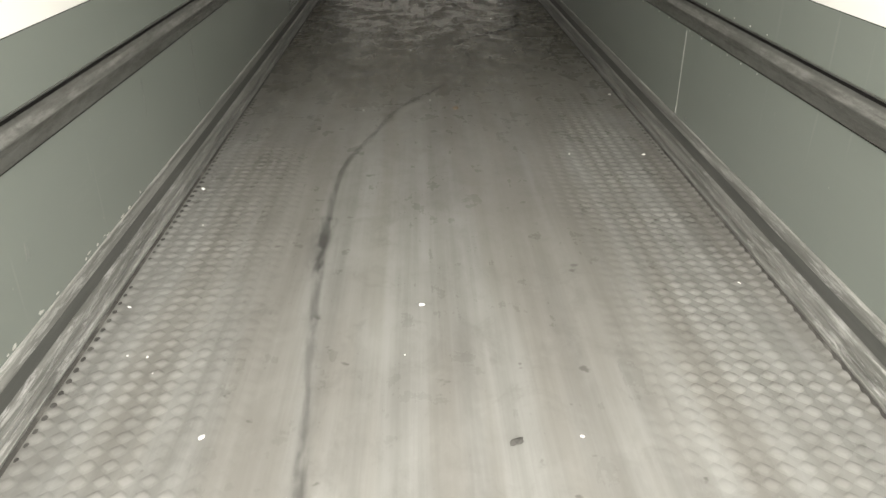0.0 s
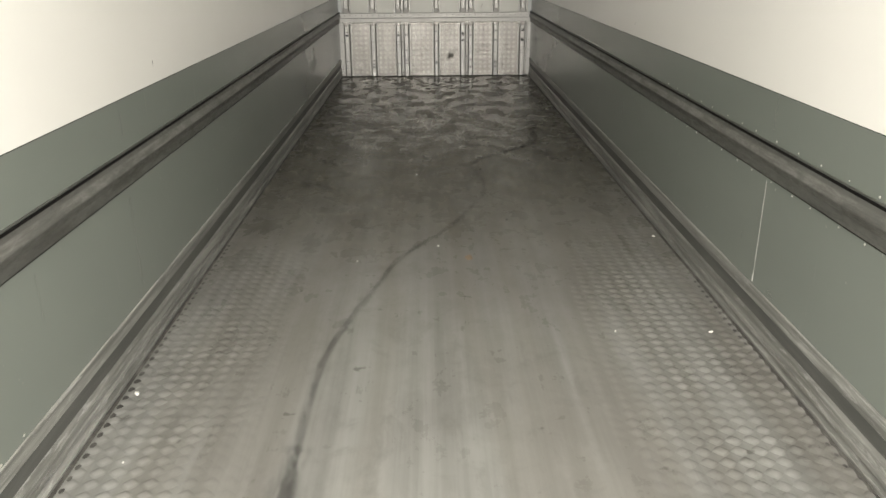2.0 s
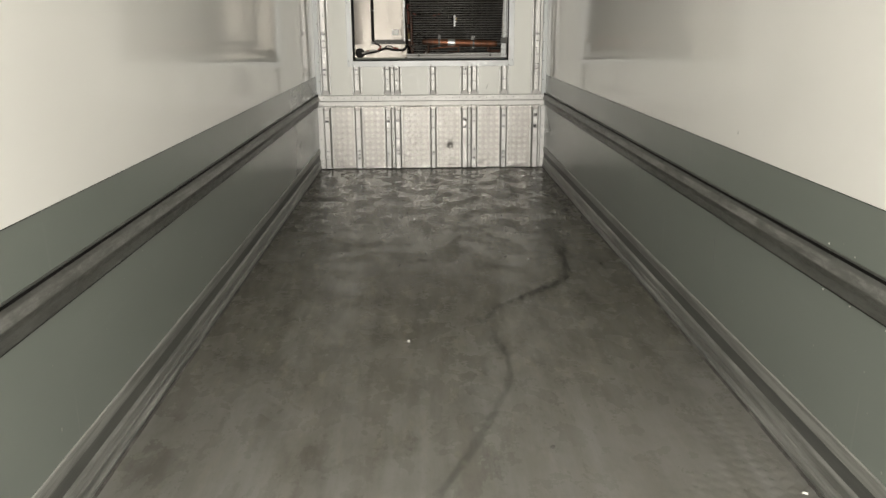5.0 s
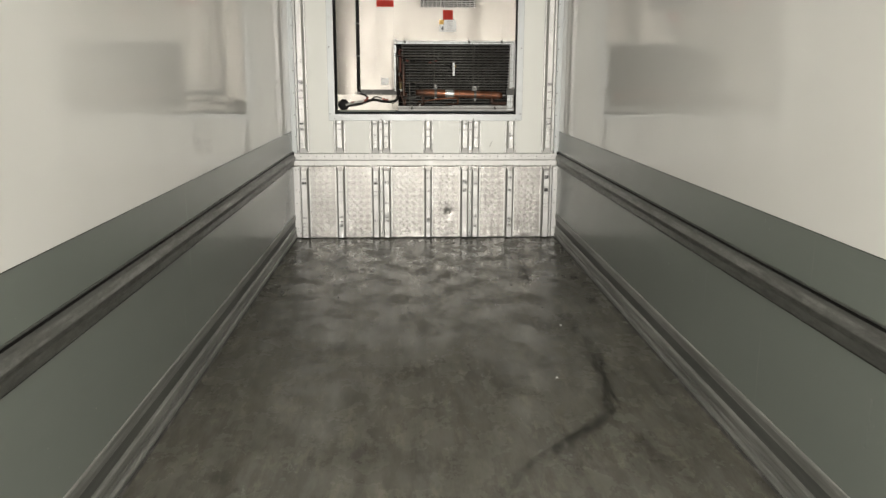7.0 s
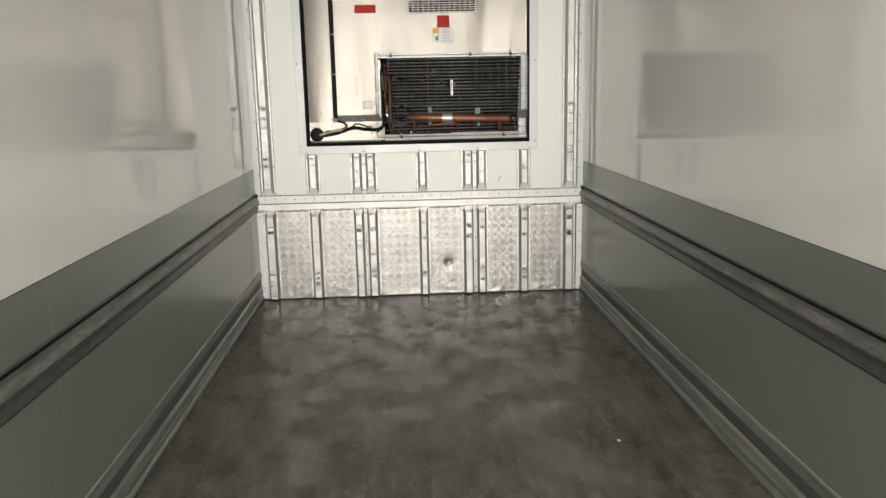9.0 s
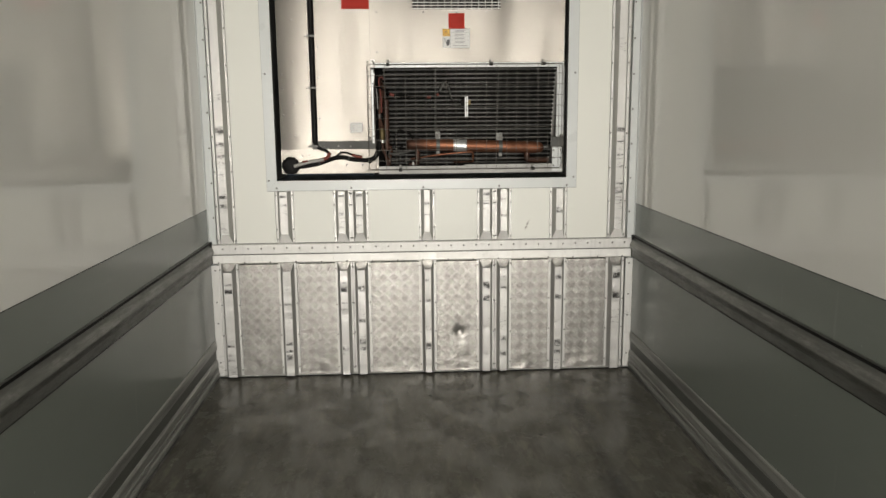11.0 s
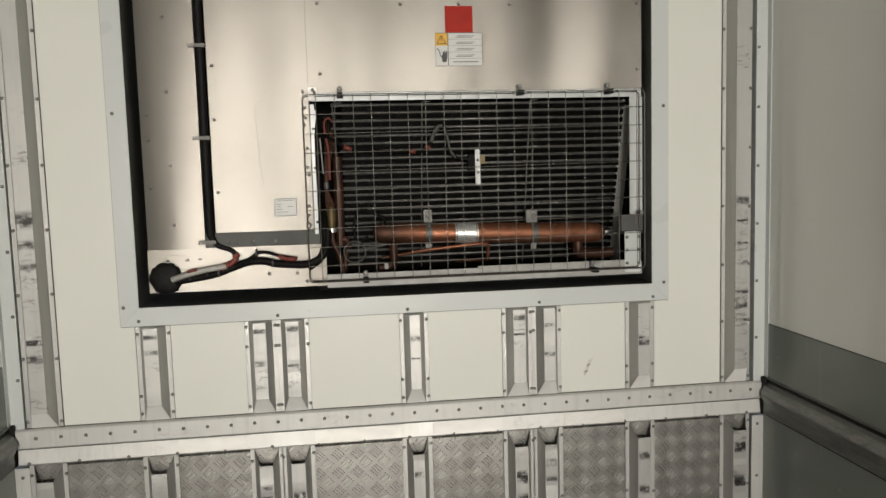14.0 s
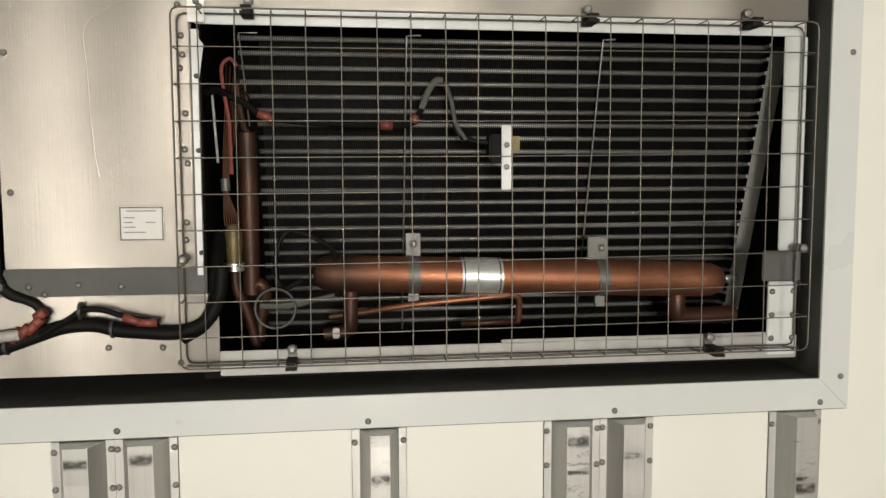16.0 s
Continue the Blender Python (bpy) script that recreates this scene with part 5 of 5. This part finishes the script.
def ribbon(name, points, width, z, material, parent, steps=8):
    """A flat mark lying on the floor."""
    line = curve_through([(*p, z) for p in points], steps)
    bm = bmesh.new()
    uv = bm.loops.layers.uv.new("UVMap")
    pairs = []
    for n, q in enumerate(line):
        way = (line[min(n + 1, len(line) - 1)] - line[max(n - 1, 0)]).normalized()
        side = Vector((way.y, -way.x, 0)) * width * (0.5 + 0.25 * noise.noise((q.x * 6, q.y * 6, 0)))
        pairs.append((bm.verts.new(q - side), bm.verts.new(q + side), n / (len(line) - 1)))
    for (a, b, s), (c, d, t) in zip(pairs, pairs[1:]):
        f = bm.faces.new((a, b, d, c))
        for loop, val in zip(f.loops, ((0, s), (1, s), (1, t), (0, t))):
            loop[uv].uv = val
    return part(name, bm, material, parent)


ribbon("skid_mark", SKID, 0.052, 0.0042, MARK, floor)
ribbon("skid_mark", [(0.391, -4.429), (0.527, -4.288), (0.687, -4.109), (0.797, -3.954), (0.833, -3.762), (0.865, -3.492), (0.844, -3.215)], 0.1, 0.0048, DARK_MARK, floor)
for pts, w in MORE_MARKS:
    ribbon("skid_mark", pts, w, 0.0045, MARK, floor)



def smear(name, x0, x1, z0, z1, y, material, lean=0.0):
    """A flat scuff standing on the front wall."""
    bm = bmesh.new()
    uv = bm.loops.layers.uv.new("UVMap")
    f = bm.faces.new([bm.verts.new(p) for p in ((x0, y, z0), (x1, y, z0), (x1 + lean, y, z1), (x0 + lean, y, z1))])
    for loop, val in zip(f.loops, ((0, 0), (0, 1), (1, 1), (1, 0))):
        loop[uv].uv = val
    return part(name, bm, material, front)


CHOICE = random.Random(7)
for x0, x1 in (*SHORT, *TALL):
    a, b = x0 + 0.0178, x1 - 0.0178
    for k in range(5):
        z = CHOICE.choice((0.11, 0.16, 0.2, 0.45, 0.52, 0.57, 0.61, CHOICE.uniform(0.1, 0.6)))
        smear("scuff_mark", a, b, z, z + CHOICE.uniform(0.015, 0.06), -PROUD - 0.0014 - 0.0003 * k, SCUFF)
    for k in range(2):
        z = CHOICE.choice((1.08, 1.03, 0.97, CHOICE.uniform(0.87, 1.08)))
        smear("scuff_mark", a, b, z, z + CHOICE.uniform(0.01, 0.03), -PROUD - 0.0014 - 0.0003 * k, SCUFF)
for x0, x1, z0, z1 in ((1.116, 1.163, 1.43, 1.475), (1.12, 1.16, 1.3, 1.315), (1.118, 1.16, 1.38, 1.39), (1.112, 1.163, 1.13, 1.15), (-1.172, -1.12, 1.43, 1.5), (-1.172, -1.122, 1.37, 1.41), (-1.17, -1.12, 1.31, 1.34), (-1.172, -1.122, 1.02, 1.06)):
    smear("scuff_mark", x0, x1, z0, z1, -PROUD - 0.0024, SCUFF)
smear("yellow_smudge", 0.581, 0.593, 0.86, 0.94, -0.0015, SMUDGE, 0.037)

# drip streaks and a joint on the side walls
line = [(HALF - 0.0025, -7.575 + 0.004 * noise.noise((k * 0.6, 0, 0)), 0.25 + 0.0225 * k) for k in range(20)]
joint = tube(line, [0.0011 + 0.0016 * max(0.0, noise.noise((k * 0.9, 3.0, 0))) + (0.003 if k < 2 else 0.0) for k in range(20)], 6)
part("panel_joint", joint, BEAD, WALLS[1], "chipped white vertical joint")
for k in range(14):
    y = -8.5 + 0.178 * k
    for z in (0.846, 0.686):
        piece("rivet", PALE_RIVETS, WALLS[1], pose(HALF - 0.003, y + random.uniform(-0.02, 0.02), z, 0, 0, -90) @ Matrix.Scale(random.uniform(0.45, 0.8), 4))

for side, y0, y1, z0, z1, mat in ((-1, -7.156, -7.144, 1.087, 1.116, SCUFF), (-1, -7.548, -7.237, 1.378, 1.39, MARK), (1, -5.35, -5.34, 1.093, 1.11, SCUFF),
                                  (-1, -7.605, -7.575, 0.88, 1.02, DRIP), (-1, -7.63, -7.595, 0.29, 0.68, DRIP), (-1, -9.555, -9.515, 0.42, 0.5, DRIP), (-1, -8.4, -8.38, 0.5, 0.66, DRIP),
                                  (1, -5.215, -5.185, 0.43, 0.6, DRIP), (1, -7.59, -7.56, 0.87, 1.02, DRIP), (1, -7.8, -7.7, 0.25, 0.285, DRIP), (1, -7.42, -7.4, 0.38, 0.42, DRIP)):
    x = side * (HALF - (0.0006 if z0 > JOINT else 0.0028))
    bm = bmesh.new()
    uv = bm.loops.layers.uv.new("UVMap")
    f = bm.faces.new([bm.verts.new(p) for p in ((x, y0, z0), (x, y1, z0), (x, y1, z1), (x, y0, z1))])
    for loop, val in zip(f.loops, ((0, 0), (1, 0), (1, 1), (0, 1))):
        loop[uv].uv = val
    part("drip_streak" if mat == DRIP else "scuff_mark", bm, mat, WALLS[side])


def gap_shade_patches():
    """Dark patches painted for the shaded gaps between the kick profile and the outermost studs."""
    bm = bmesh.new()
    for s in (-1, 1):
        for k in range(96):
            y = -12.06 + 0.059 * k
            amount = 0.5 + 0.9 * noise.noise((s * 4, y * 1.3, 0.0)) - max(0.0, y + 7.2) * 0.45 - (0.35 if s > 0 else 0.0) - max(0.0, -9.0 - y) * 0.4
            if amount > 0.12:
                size = min(0.9, 0.4 + 0.6 * amount)
                ring = [bm.verts.new((s * (1.222 - 0.016 * size * (1 + math.cos(a)) * (0.8 + 0.4 * noise.noise((a, y * 9, s)))), y + 0.03 + 0.021 * size * math.sin(a), 0.0012)) for a in [2 * math.pi * q / 9 for q in range(9)]]
                top = bm.verts.new((s * 1.208, y + 0.03, 0.0024))
                for q in range(9):
                    bm.faces.new((ring[q], ring[(q + 1) % 9], top))
    bmesh.ops.recalc_face_normals(bm, faces=bm.faces)
    for f in bm.faces:
        if f.normal.z < 0:
            f.normal_flip()
    return tagged(part("gap_shade", bm, GAP_SCRAP, floor, "dark patches painted as shade in the gaps beside the kick profile"), kind="stuff")


gap_shade_patches()

# flaked paint along the top of the kick profile
for k in range(26):
    y = -10.7 + 0.083 * k * CHOICE.uniform(0.7, 1.2)
    bm = bmesh.new()
    bmesh.ops.create_icosphere(bm, subdivisions=1, radius=1.0)
    seed, long, tall = CHOICE.uniform(0, 40), CHOICE.uniform(0.004, 0.02), CHOICE.uniform(0.003, 0.009) * (1.2 - k / 40)
    z = KICK_TOP + 0.006 + CHOICE.uniform(0, 0.016)
    for v in bm.verts:
        d = 1 + 0.6 * noise.noise(v.co * 1.4 + Vector((seed, 0, 0)))
        v.co = Vector((-HALF + 0.0022 + 0.001 * v.co.x, y + long * d * v.co.y, z + tall * d * v.co.z))
    part("paint_flake", bm, FLAKE, WALLS[-1], "pale flaked paint")


# crumbs and debris on the floor
def crumb(x, y, size, material, label, category, tall=0.4):
    bm = bmesh.new()
    bmesh.ops.create_icosphere(bm, subdivisions=2, radius=1.0)
    seed = random.uniform(0, 50)
    turn = random.uniform(0, math.pi)
    for v in bm.verts:
        d = 1 + 0.45 * noise.noise(v.co * 1.6 + Vector((seed, 0, 0)))
        a, b, c = v.co * d
        v.co = Vector((x + size * (a * math.cos(turn) - 0.6 * b * math.sin(turn)), y + size * (a * math.sin(turn) + 0.6 * b * math.cos(turn)), max(0.0002, size * tall * (c + 0.8))))
    ob = thing(category, bm, material, label, category, "litter on the floor")
    ob.location.z = LIFT
    return ob


for x, y, size in CRUMBS:
    crumb(x, y, size, CRUMB, "small white crumb lying on the grey floor", "crumb")
for n, (x, y, size) in enumerate(BITS):
    crumb(x, y, size, DEBRIS if n == 2 else GAP_SCRAP, "brown leaf scrap lying on the grey floor" if n == 2 else "dark flat scrap lying on the grey floor", "scrap", 0.07 if n == 2 else 0.2)
